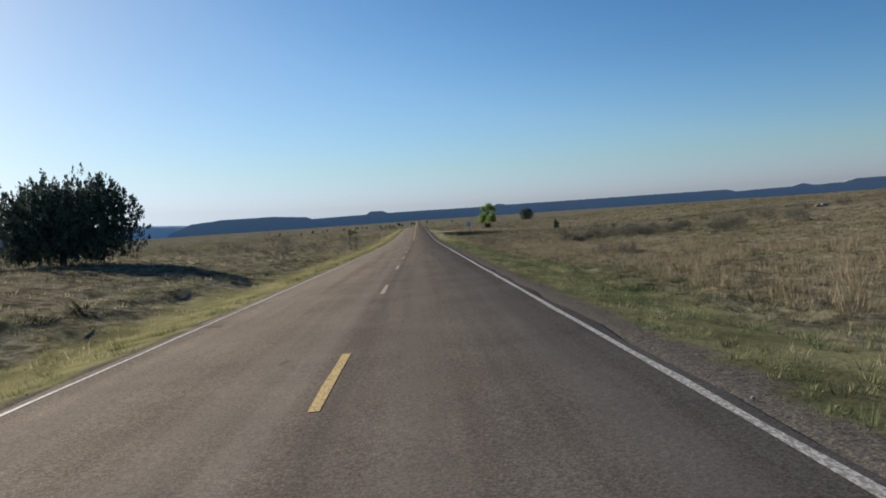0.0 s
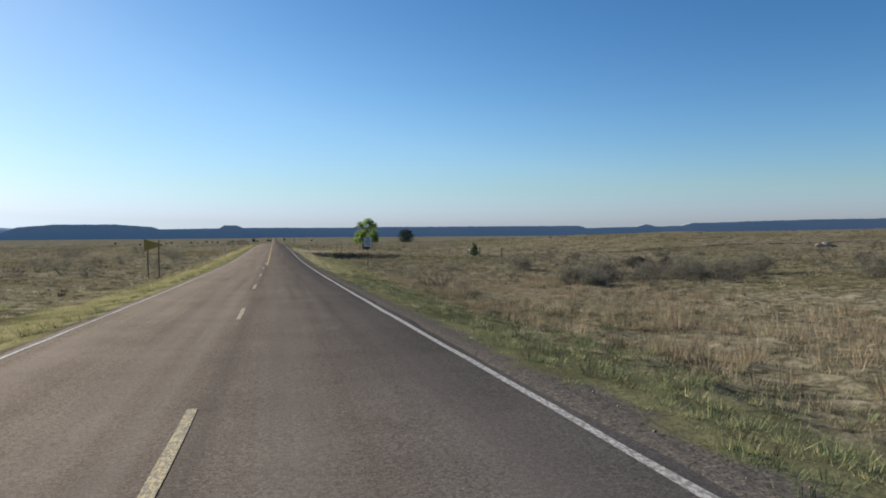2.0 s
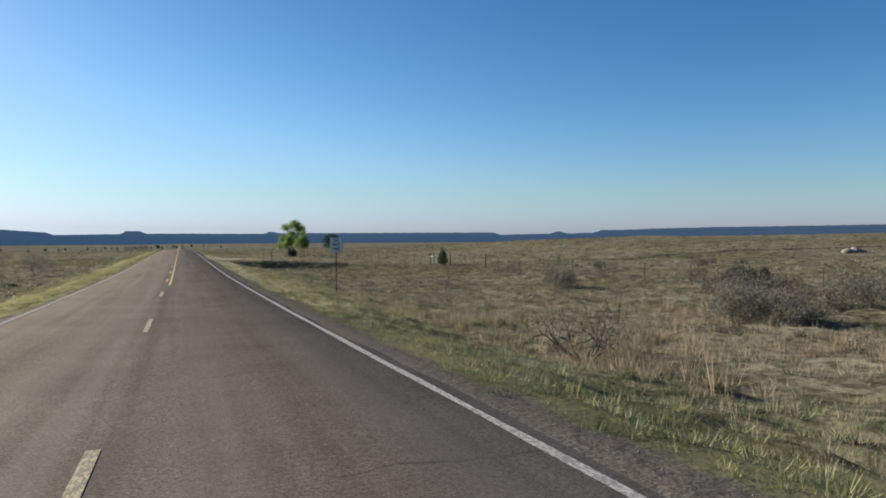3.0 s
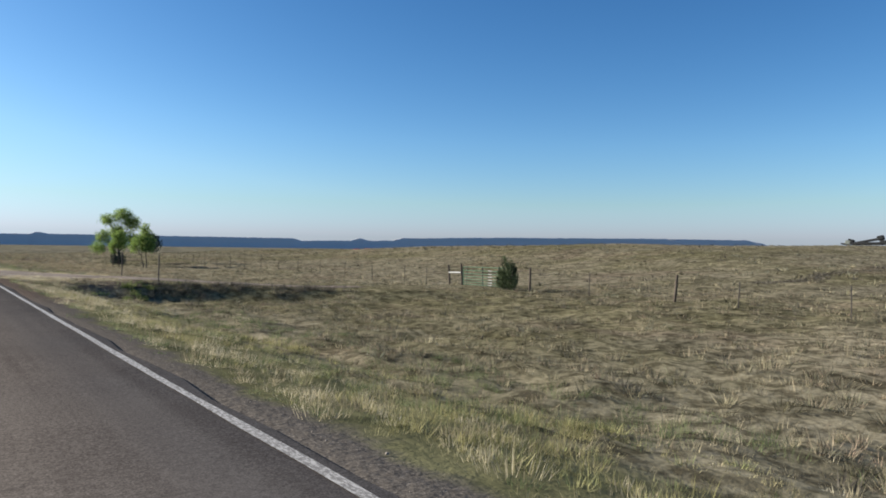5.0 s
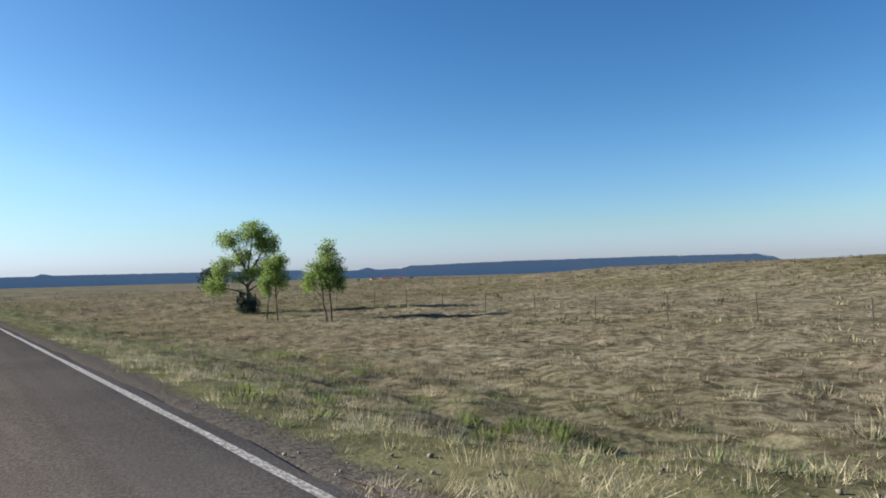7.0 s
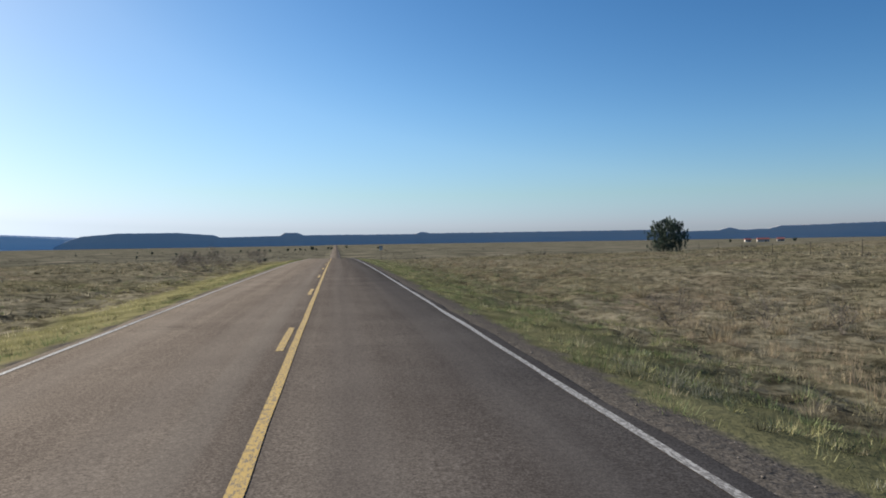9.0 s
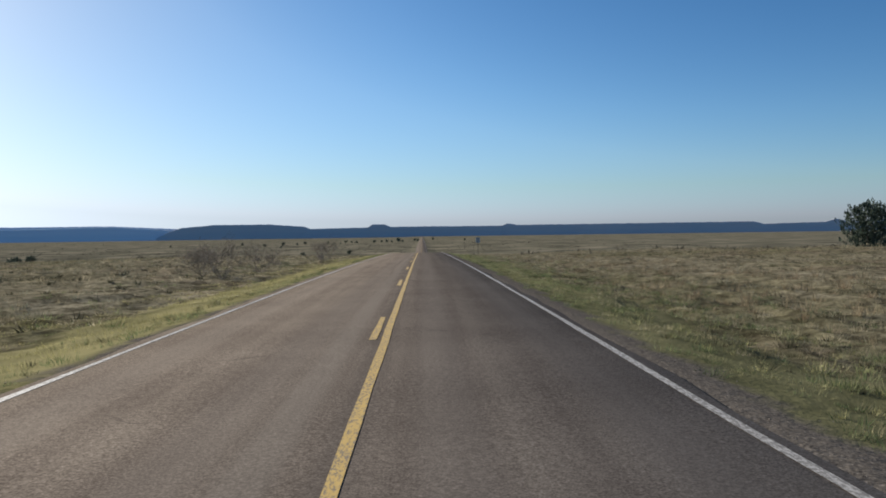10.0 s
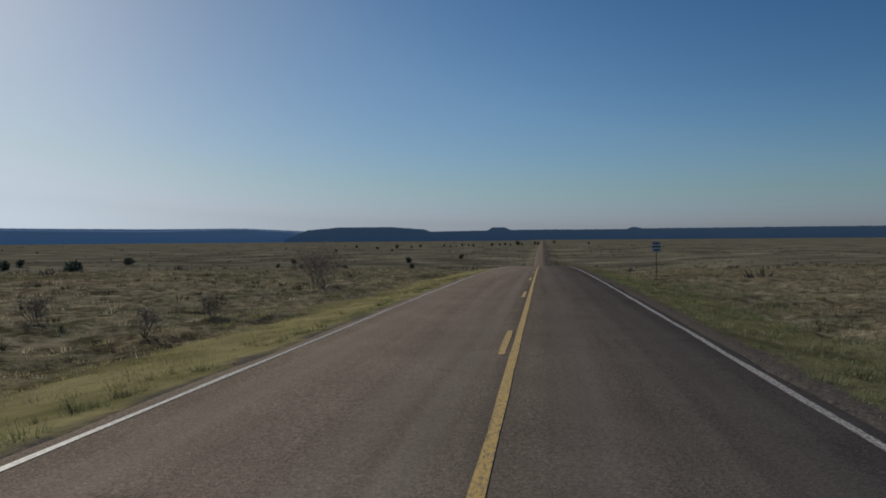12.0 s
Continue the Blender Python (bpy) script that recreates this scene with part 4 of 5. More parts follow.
# round tussocks that stand out of the turf; dark ones paint the shaded sides and gaps
for x0, x1, y0, y1, n, wide, tall, hue, clump, words, seed in (
        (6.5, 14.0, 2, 345, 3400, 0.21, 0.17, T_FIELD, 0.40, "tan and olive tussocks in the field", 131), (13.0, 30.0, 2, 360, 4200, 0.27, 0.20, T_FIELD, 0.44, "tan and olive tussocks over the field", 132),
        (28.0, 75.0, 20, 420, 4200, 0.40, 0.24, T_FIELD, 0.46, "tan and olive tussocks on the slope", 133), (4.25, 5.4, 0, 345, 900, 0.15, 0.10, T_VERGE, 0.42, "yellow-green tussocks at the rim of the asphalt", 134),
        (5.0, 9.5, 0, 345, 2300, 0.18, 0.12, T_VERGE, 0.40, "yellow-green tussocks along the verge", 135), (5.4, 13.0, 176, 240, 900, 0.20, 0.15, T_GREEN, 0.40, "green tussocks along the ditch", 136),
        (4.6, 13.0, 250, 345, 800, 0.19, 0.14, T_GREEN, 0.42, "green tussocks along the verge", 137), (4.7, 11.0, 2, 120, 2600, 0.20, 0.15, T_GREEN, 0.44, "green tussocks in the ditch", 138), (4.5, 10.0, 2, 120, 900, 0.20, 0.12, T_SHADE, 0.44, "dark low tussocks coloured as shaded gaps in the ditch", 156),
        (-5.0, -3.85, 4, 160, 420, 0.15, 0.09, T_VERGE, 0.44, "yellow-green tussocks at the rim of the asphalt", 139), (-5.0, -3.85, 240, 345, 330, 0.15, 0.09, T_VERGE, 0.42, "yellow-green tussocks at the rim of the asphalt", 140),
        (-22.0, -8.0, 4, 160, 1500, 0.24, 0.17, T_FIELD, 0.46, "tan and olive tussocks in the field", 141), (-22.0, -8.0, 240, 370, 1200, 0.24, 0.17, T_FIELD, 0.46, "tan and olive tussocks in the field", 142),
        (-70.0, -20.0, 20, 420, 3000, 0.40, 0.24, T_FIELD, 0.48, "tan and olive tussocks over the field", 143),
        (8.6, 24.0, 6, 112, 2300, 0.38, 0.48, T_TALL, 0.45, "tall tan bunches of grass along the ditch", 151), (8.0, 24.0, 6, 112, 1100, 0.30, 0.24, T_SHADE, 0.40, "dark brown tussocks coloured as the shaded gaps between tan bunches", 155), (9.0, 20.0, 240, 330, 500, 0.28, 0.34, T_TALL, 0.46, "tall tan bunches of grass in the field", 152),
        (7.0, 30.0, 2, 345, 2400, 0.26, 0.16, T_SHADE, 0.40, "dark brown tussocks coloured as shade, scattered over the field", 144), (4.4, 8.0, 0, 345, 800, 0.18, 0.11, T_SHADE, 0.42, "dark low tussocks coloured as shade along the verge", 145),
        (6.5, 22.0, 2, 345, 1100, 0.24, 0.18, T_PALE, 0.42, "bleached pale tussocks over the field", 146), (28.0, 80.0, 20, 420, 2600, 0.42, 0.22, T_SHADE, 0.44, "dark brown tussocks coloured as shade on the slope", 147),
        (-26.0, -8.0, 4, 160, 700, 0.25, 0.16, T_SHADE, 0.44, "dark brown tussocks coloured as shade, scattered over the field", 148), (-26.0, -8.0, 240, 370, 700, 0.25, 0.16, T_SHADE, 0.44, "dark brown tussocks coloured as shade, scattered over the field", 149),
        (4.5, 9.0, 156, 167, 460, 0.19, 0.12, T_PALE, 0.34, "bleached straw tussocks at the mouth of the drive", 153), (5.0, 16.0, 178.5, 181.5, 130, 0.22, 0.12, T_PALE, 0.35, "bleached straw tussocks along the gravel drive", 154),
        (-4.7, -3.9, 4, 345, 500, 0.15, 0.09, T_SHADE, 0.48, "dark low tussocks coloured as shade at the rim of the asphalt", 150)):
    px, py = strew(n, x0, x1, y0, y1, seed, 1, 2.6, clump)
    far = x1 > 31 or x0 < -23
    each, broad = (16, 0.026) if far else (58, 0.0058) if tall > 0.3 else (38, 0.0034) if hue is T_PALE else (36, 0.0075) if wide > 0.23 else (38, 0.0042)
    bunches("tussocks", px, py, wide, tall, each, broad, hue, words, seed)
# a strip of dark brush added to stand for the dark line of a cut bank across the field
g = np.random.default_rng(58)
px = g.uniform(48, 100, 420)
py = 155 + (lattice(px / 9, px * 0, 4) - 0.5) * 5 + g.normal(size=420) * 0.4
tufts("dark_brush", px, py, 16, 0.24, 0.022, 0.35, L_BRUSH, "strip of dark brush standing in for a low cut bank in the field", 58, 0.9)

# scrub over the dip and the far plain
px, py = strew(4600, -330, 190, 345, 1100, 95, 1, 14.0, 0.52)
keep = np.abs(px) > 7
tufts("dark_brush", px[keep], py[keep], 12, 0.75, 0.11, 0.9, L_BRUSH, "dark scrub over the far plain", 95, 0.9)
px, py = strew(5200, -230, 190, 345, 800, 96, 1, 9.0, 0.42)
keep = np.abs(px) > 6
tufts("field_grass", px[keep], py[keep], 12, 0.36, 0.05, 0.5, G_FIELD, "tan bunch grass over the far plain", 96, 0.8)

# weeds in patches by the drive, and stones on the gravel
g = np.random.default_rng(44)
for wx, wy, n, spread, tall in ((8.8, 186.2, 22, 0.9, 0.24), (9.9, 166.4, 9, 0.4, 0.24), (9.0, 165.0, 8, 0.6, 0.18), (7.4, 190.5, 16, 1.8, 0.17), (10.5, 196.0, 14, 1.2, 0.20), (9.0, 203.0, 14, 1.5, 0.18)):
    px, py = wx + g.normal(size=n) * spread, wy + g.normal(size=n) * spread
    tufts("green_weeds", px, py, 60, tall, 0.016, 0.20, G_WEED, "lush green broad-leaved weeds beside the drive", int(wx * 10), 0.8)

px = g.uniform(9.8, 21.0, 110)
py = 166.6 - (px - 9.8) * 0.2 + g.normal(size=110) * 0.45
tufts("dark_brush", px, py, 44, 0.34, 0.008, 0.24, L_BRUSH, "dark dry brush in the ditch before the drive", 47, 0.7)
for wx, wy, n, spread in ((4.5, 168.3, 16, 0.45), (5.4, 170.6, 12, 0.55), (6.8, 169.3, 8, 0.6), (8.4, 168.7, 7, 0.5), (6.0, 167.2, 14, 0.6), (9.6, 170.2, 5, 0.5), (7.6, 176.3, 16, 0.8), (9.9, 175.0, 12, 0.6), (4.6, 181.5, 18, 0.7)):
    px, py = wx + g.normal(size=n * 5) * spread * 1.15, wy + g.normal(size=n * 5) * spread * 0.8
    tufts("straw_grass", px, py, 30, 0.15, 0.0045, 0.17, G_STRAW, "flattened straw and stalks at the mouth of the drive", int(wx * 100), 1.5)
px, py = strew(1700, 4.5, 11.5, 184, 238, 53, 1, 2.0, 0.40)
tufts("sage_grass", px, py, 34, 0.15, 0.005, 0.20, G_SAGE, "grey-green grass along the verge beyond the drive", 53, 0.7)
px, py = strew(1500, 4.6, 9.5, 235, 345, 51, 1, 2.0, 0.45, 0.40)
tufts("green_weeds", px, py, 30, 0.13, 0.008, 0.22, G_GREEN, "green grass in low hummocks along the verge", 51, 0.7)
px, py = strew(1400, 4.2, 6.6, 100, 205, 52, 1, 3.0, 0.42)
tufts("straw_grass", px, py, 30, 0.17, 0.004, 0.15, G_STRAW, "bleached straw stalks along the shoulder", 52, 0.7)
# dark clumps at the rim of the asphalt
for side, seed in ((4.25, 48), (-3.95, 49)):
    g = np.random.default_rng(seed)
    py = g.uniform(-4, 345, 420)
    px = side + g.normal(size=420) * 0.16
    ok = (drive_distance(px, py) > 3) & (np.abs(px) > 3.75)
    tufts("green_weeds", px[ok], py[ok], 50, 0.13, 0.006, 0.20, G_GREEN, "low dark weeds at the rim of the asphalt", seed, 0.9)


def stones(n, x0, x1, y0, y1, seed, size, label, far=9.0):
    """Loose stones, each a squashed eight-cornered lump, in one mesh."""
    g = np.random.default_rng(seed)
    x, y = g.uniform(x0, x1, n), g.uniform(y0, y1, n)
    ok = (np.abs(x) > 3.55) & (drive_distance(x, y) < far)
    x, y = x[ok], y[ok]
    n = len(x)
    c = np.stack([x, y, land(x, y) + 0.02], 1)
    corner = np.array([(i, j, k) for k in (-1, 1) for j in (-1, 1) for i in (-1, 1)], float)
    s = size * np.clip(g.lognormal(0, 0.5, n), 0.4, 3)
    v = corner[None] * g.uniform(0.45, 1.0, (n, 8, 3)) * s[:, None, None] * np.array((1, 1, 0.6))
    t = g.uniform(0, 6.28, n)
    v = np.stack([v[..., 0] * np.cos(t)[:, None] - v[..., 1] * np.sin(t)[:, None], v[..., 0] * np.sin(t)[:, None] + v[..., 1] * np.cos(t)[:, None], v[..., 2]], -1) + c[:, None]
    quad = np.array(((0, 2, 3, 1), (4, 5, 7, 6), (0, 1, 5, 4), (2, 6, 7, 3), (0, 4, 6, 2), (1, 3, 7, 5)))
    return tagged(new("stones", mesh_of("stones", v.reshape(-1, 3), (quad[None] + 8 * np.arange(n)[:, None, None]).reshape(-1, 4), STONE)), label, "stones", kind="stuff")


stones(2200, 3.6, 14, 164, 184, 71, 0.011, "loose brown and grey stones on the gravel drive", 3.2)
stones(2000, 3.5, 4.4, -4, 345, 72, 0.006, "loose grit along the road shoulder", 1e9)
stones(1100, -4.1, -3.5, -4, 345, 73, 0.006, "loose grit along the road shoulder", 1e9)

# trees
juniper("juniper_tree", -20.6, 44.6, 10.2, 7.0, 3, "large dark green juniper beside the road", 50000, 30, 0.095)
juniper("juniper_tree", 51.0, 331.6, 6.2, 5.6, 8, "round dark juniper alone in the field", 9000, 8, 0.13,
        spots=((-1.5, 0.3, 4.9, 1.7), (0.1, 0.5, 5.5, 1.9), (1.6, -0.3, 5.0, 1.7), (0.2, -1.2, 5.1, 1.8), (-0.9, -0.9, 5.3, 1.7), (1.1, 1.1, 5.2, 1.7)))
juniper("juniper_bush", 24.0, 238.9, 2.3, 2.4, 9, "dark juniper bush at the foot of a cottonwood", 5200, 5, 0.060,
        spots=((-0.62, 0.1, 1.95, 0.42), (-0.35, -0.2, 1.5, 0.5), (0.40, 0.1, 2.0, 0.46), (0.55, -0.1, 1.5, 0.45), (0.05, 0, 1.1, 0.6)))
juniper("juniper_bush", 34.7, 113.4, 2.7, 1.3, 14, "low dark juniper bush in the field", 4200, 6, 0.065, "field juniper bushes", (), L_BRUSH)
juniper("juniper_bush", 39.0, 116.0, 1.5, 1.2, 15, "small dark juniper bush in the field", 2400, 4, 0.065, "field juniper bushes", (), L_BRUSH)
juniper("juniper_bush", 32.1, 163.0, 2.2, 2.1, 10, "small green juniper against the gate", 9000, 6, 0.047,
        spots=((0, 0.35, 2.35, 0.30), (0.1, -0.05, 2.0, 0.36), (0, -0.42, 1.95, 0.32), (-0.1, 0.62, 1.5, 0.28), (0.1, 0.1, 1.3, 0.55)), needles=L_BUSH)
leafy_tree("cottonwood_tree", 24.1, 239.4, ((0, 0, 0.1, 0, 3.6),),
           ((-2.6, 0.2, 2.5, 1.9, 1.5, 0), (-2.0, -0.4, 4.0, 1.9, 1.6, 0), (-1.5, 0.3, 6.5, 2.0, 1.5, 0), (-0.4, 0.6, 4.9, 2.0, 1.7, 0), (0.6, -0.3, 7.1, 2.4, 1.9, 0),
            (1.7, 0.2, 6.0, 2.2, 2.2, 0), (1.5, 0.5, 4.0, 1.8, 1.5, 0), (0.3, -0.8, 3.6, 1.6, 1.2, 0), (2.0, -0.3, 3.1, 1.3, 1.1, 0), (-0.6, -0.6, 3.2, 1.5, 1.0, 0)),
           21, "bright green cottonwood with a dark trunk", 22000, 0.064, 0.19, -20)
leafy_tree("cottonwood_sapling", 21.4, 226.9, ((-0.5, 0, -0.25, 0.1, 3.4), (0.25, 0.1, 0.1, 0, 3.9)),
           ((-0.55, 0, 2.7, 1.1, 1.5, 0), (0.1, 0.2, 3.6, 1.3, 1.5, 1), (0.45, -0.1, 4.3, 1.1, 1.1, 1), (-0.3, 0.1, 4.1, 1.0, 1.0, 0), (0.55, 0.2, 2.9, 1.0, 1.2, 1)),
           22, "slender young cottonwood with two stems", 6500, 0.06, 0.055, -25)
leafy_tree("cottonwood_sapling", 23.75, 223.2, ((0.0, 0, -0.45, 0.1, 3.4), (0.3, 0.1, 0.15, 0, 4.6)),
           ((-1.1, 0, 3.0, 1.2, 1.5, 0), (-0.5, 0.2, 3.7, 1.4, 1.6, 0), (0.2, -0.2, 3.2, 1.5, 1.8, 1), (0.3, 0.2, 4.5, 1.4, 1.5, 1), (0.1, 0, 5.3, 0.9, 1.0, 1), (0.8, 0.1, 3.7, 1.0, 1.8, 1), (0.75, 0, 2.6, 0.9, 1.1, 1)),
           25, "slender leaning young cottonwood with two stems", 10000, 0.06, 0.06, -25)

# bare shrubs
twig_shrub("dead_shrub", -9.2, 52.8, 2.1, 31, "leafless dead shrub beside the ditch", 6, 4, 0.032, 0, "", 0.16, 0.85)
twig_shrub("dead_shrub", 9.9, 91.5, 1.75, 32, "leafless grey dead shrub in straw grass", 9, 3, 0.032, 0, "", 0.12, 0.9, 0.03, None, BARK)
for i, (x, y, h) in enumerate(((-9.8, 290.0, 1.9), (-11.6, 292.5, 1.7), (-9.2, 296.0, 1.8), (-9.9, 334.3, 2.1), (-11.6, 338.0, 1.7), (-14.0, 300.0, 1.5))):
    twig_shrub("bare_shrub", x, y, h, 40 + i, "bare grey mesquite shrub by the verge", 7, 3, 0.026, 1500, "bare roadside shrubs")
for i, (x, y, h, w) in enumerate(((24.7, 119.5, 1.7, 0.9), (21.5, 99.0, 1.6, 1.3), (25.5, 103.5, 1.7, 1.1), (22.3, 97.0, 1.2, 1.6), (29.5, 97.6, 1.9, 1.7), (32.5, 97.5, 1.8, 1.6), (27.6, 99.4, 1.5, 1.4), (35.6, 99.0, 1.5, 1.5), (31.0, 99.5, 1.7, 1.4), (23.8, 101.0, 1.6, 1.5),
                                  (33.5, 104.0, 1.7, 1.1), (38.0, 101.0, 1.7, 1.2), (41.0, 92.0, 1.7, 1.4), (50.0, 92.0, 1.8, 1.4), (36.0, 84.0, 1.6, 1.2))):
    twig_shrub("grey_shrub", x, y, h * 1.08, 60 + i, "dense grey-brown leafless shrub in the field", 12, 2, 0.020, 4600, "grey field shrubs", 0.12, w, 0.036, L_SHRUB)
for i, (x, y, h) in enumerate(((-15.5, 121.0, 1.7), (-19.0, 126.0, 1.9), (-24.0, 136.0, 1.9), (-14.0, 168.0, 1.8), (-18.0, 150.0, 1.5), (-31.0, 118.0, 1.8), (-13.0, 140.0, 1.5), (-27.0, 160.0, 1.9),
                               (-12.5, 155.0, 1.7), (-16.5, 178.0, 2.0), (-22.0, 184.0, 2.1), (-35.0, 150.0, 2.0), (-41.0, 170.0, 2.2), (-33.0, 186.0, 2.1), (-50.0, 188.0, 2.2),
                               (-58.0, 176.0, 2.0), (-66.0, 192.0, 2.1), (-46.0, 150.0, 1.8), (-38.0, 128.0, 1.6), (-20.0, 200.0, 1.9), (13.2, 47.8, 1.0), (14.4, 46.6, 0.9), (12.4, 46.2, 0.8))):
    twig_shrub("grey_shrub", x, y, h, 80 + i, "dense grey-brown leafless shrub in the field", 8, 2, 0.025, int(1900 * max(h / 1.8, 0.75) ** 2), "grey field shrubs", 0.15, 1.1, 0.03, L_SHRUB)
g = np.random.default_rng(59)
for i in range(30):
    y = 88 + 50 * g.random()
    x = 22 + (y - 88) * 0.25 + 46 * g.random() ** 1.3
    twig_shrub("grey_shrub", x, y, g.uniform(1.1, 1.9), 200 + i, "dense grey-brown leafless shrub in the field", 5, 2, 0.020, 1100, "grey field shrubs", 0.12, 1.3, 0.032, L_BRUSH)
for i in range(16):
    y = 92 + 100 * g.random()
    x = -13 - 42 * g.random()
    twig_shrub("grey_shrub", x, y, g.uniform(1.2, 1.9), 240 + i, "dense grey-brown leafless shrub in the field", 5, 2, 0.020, 1100, "grey field shrubs", 0.12, 1.3, 0.032, L_BRUSH)
for i, (x, y, h) in enumerate(((18.2, 124.2, 0.8), (27.5, 134.0, 1.0), (27.8, 132.0, 0.9), (12.0, 93.5, 0.9), (14.5, 245.0, 1.0), (11.0, 248.0, 1.3), (13.5, 247.0, 1.2),
                               (-13.3, 318.6, 0.8), (-8.3, 315.6, 0.9), (-8.8, 320.0, 0.7), (-11.0, 309.7, 0.7), (-15.0, 321.0, 0.6), (-17.0, 312.0, 0.7))):
    twig_shrub("low_shrub", x, y, h, 120 + i, "low leafless brown shrub in dry grass", 8, 2, 0.014, 260, "low field shrubs", 0.2, 0.7, 0.03)

# far junipers over the plain, one mesh for all
first = juniper("far_juniper", -128, 484.5, 3.2, 2.6, 90, "small dark juniper far out on the plain", 700, 5, 0.26, "far junipers")
g = np.random.default_rng(91)
for x, y, s in ((-250, 620, 1.2), (-63, 640, 1.0), (-52, 590, 0.7), (-44, 700, 0.9), (-72, 560, 0.65), (-95, 610, 0.8), (-86, 480, 0.55), (-48, 470, 0.5),
                (-100, 520, 0.6), (-120, 640, 0.9), (-88, 560, 0.7)):
    copy_thing(first, pose(x, y, land_at(x, y) - 0.1, 0, 0, x * 7) @ Matrix.Scale(s, 4))
for x, y, w, h, k in ((-131, 489, 6.2, 4.9, 301), (-207, 642, 7.5, 4.6, 302), (-208, 556, 6.0, 5.0, 303)):
    juniper("plain_juniper", x, y, w, h, k, "dark round juniper out on the plain", 3600, 8, 0.17, "far junipers")
# headings to the left of the road's line, in degrees, and distances
for az, d, s in ((11.4, 760, 1.2), (10.3, 780, 0.8), (9.6, 860, 1.0), (7.7, 900, 0.9), (7.2, 840, 0.7), (6.3, 930, 1.1), (5.8, 900, 0.8), (5.4, 860, 1.0), (3.9, 900, 1.2), (3.3, 920, 1.0), (2.9, 950, 1.2),
                 (2.5, 900, 0.8), (1.95, 980, 1.9), (1.6, 930, 1.0), (0.55, 1100, 1.4), (0.3, 1010, 1.2), (-0.9, 1300, 1.5), (-3.6, 980, 1.0), (13.0, 700, 0.9), (14.6, 820, 1.1), (16.2, 600, 0.7)):
    x, y = -d * math.sin(radians(az)), 300 + d * math.cos(radians(az))
    copy_thing(first, pose(x, y, land_at(x, y) - 0.1, 0, 0, az * 97) @ Matrix.Scale(s, 4))
for i in range(40):
    y = g.uniform(560, 1700)
    x = g.uniform(-0.75, -0.06) * y - 14
    s = g.uniform(0.3, 0.7)
    copy_thing(first, pose(x, y, land_at(x, y) - 0.1, 0, 0, g.uniform(0, 360)) @ Matrix.Scale(s, 4))


# ---- fence and gate ----
def fence_post(parent, x, y, h, wood, tilt=0.0):
    z = land_at(x, y)
    at = pose(x, y, z - 0.25, tilt, 0.3 * tilt, 0)
    if wood:
        bm = bmesh.new()
        bmesh.ops.create_cone(bm, cap_ends=True, segments=9, radius1=0.085, radius2=0.07, depth=h + 0.25, matrix=Matrix.Translation((0, 0, (h + 0.25) / 2)))
        part("post", bm_mesh("post", bm, POSTWOOD), parent, "weathered wooden post", at)
    else:
        part("post", T_POST, parent, "dark steel post", at)


bm = box_bm((0.042, 0.008, 1.62), (0, 0, 0.81))
rib = box_bm((0.008, 0.038, 1.62), (0, 0.022, 0.81))
me = bpy.data.meshes.new("rib")
rib.to_mesh(me)
rib.free()
bm.from_mesh(me)
T_POST = bm_mesh("post", bm, STEEL)

def fence_x(y):
    """The fence keeps its distance from the road, then bends away."""
    return 32.5 + max(0.0, y - 235) * 0.235


fence = tagged(new("wire_fence"), "wire fence on dark steel and wooden posts across the field", "fence")
g = np.random.default_rng(15)
post_y = [100.0 + 5.2 * i for i in range(10)] + [156.3, 161.4, 173.0, 176.2] + [181.2 + 5.05 * i for i in range(11)] + [241.8 + 9.6 * i for i in range(12)]
for y in post_y:
    wood = y in (161.4,)
    fence_post(fence, fence_x(y), y, 1.55 if wood else 1.3, wood, g.uniform(-3, 3))
fence_post(fence, 32.6, 150.5, 1.5, True, 5)
fence_post(fence, 33.2, 169.4, 1.6, True, -3)
fence_post(fence, 33.2, 170.9, 1.5, True, -5)
fence_post(fence, 34.0, 169.9, 1.35, False, 2)
fence_post(fence, 34.0, 170.35, 1.35, False, -2)
rail = tubes([((33.08, 169.4, land_at(33.2, 169.4) + 0.95), (33.08, 170.9, land_at(33.2, 170.9) + 0.93), 0.05, 0.05)], 7)
part("brace_rail", mesh_of("brace_rail", *rail, PALE), fence, "pale wooden brace rail")
for h in (0.35, 0.65, 0.95, 1.2):
    seg = []
    ys = [y for y in sorted(post_y + [150.5, 170.8])]
    for a, b in zip(ys, ys[1:]):
        if not (160 < a < 170):
            seg.append(((fence_x(a) + 0.05, a, land_at(fence_x(a), a) + h), (fence_x(b) + 0.05, b, land_at(fence_x(b), b) + h), 0.004, 0.004))
    for run in ([q for q in seg if q[0][1] < 165], [q for q in seg if q[0][1] > 165]):
        part("wire", mesh_of("wire", *tubes(run, 3), STEEL), fence, "barbed wire strand")

far_fence = tagged(new("wire_fence"), "far wire fence on thin dark posts along the field", "fence")
left_x = [-98.0 + 6.1 * i for i in range(12)]
for x in left_x:
    fence_post(far_fence, x, 410.0, 1.3, False, g.uniform(-3, 3))
for h in (0.5, 0.85, 1.15):
    run = [((a, 410, land_at(a, 410) + h), (b, 410, land_at(b, 410) + h), 0.004, 0.004) for a, b in zip(left_x, left_x[1:])]
    part("wire", mesh_of("wire", *tubes(run, 3), STEEL), far_fence, "barbed wire strand")

gate = thing("pipe_gate", 33.0, 169.0, land_at(33.0, 167) + 0.12, "closed faded green pipe gate across the gravel drive", "gate")
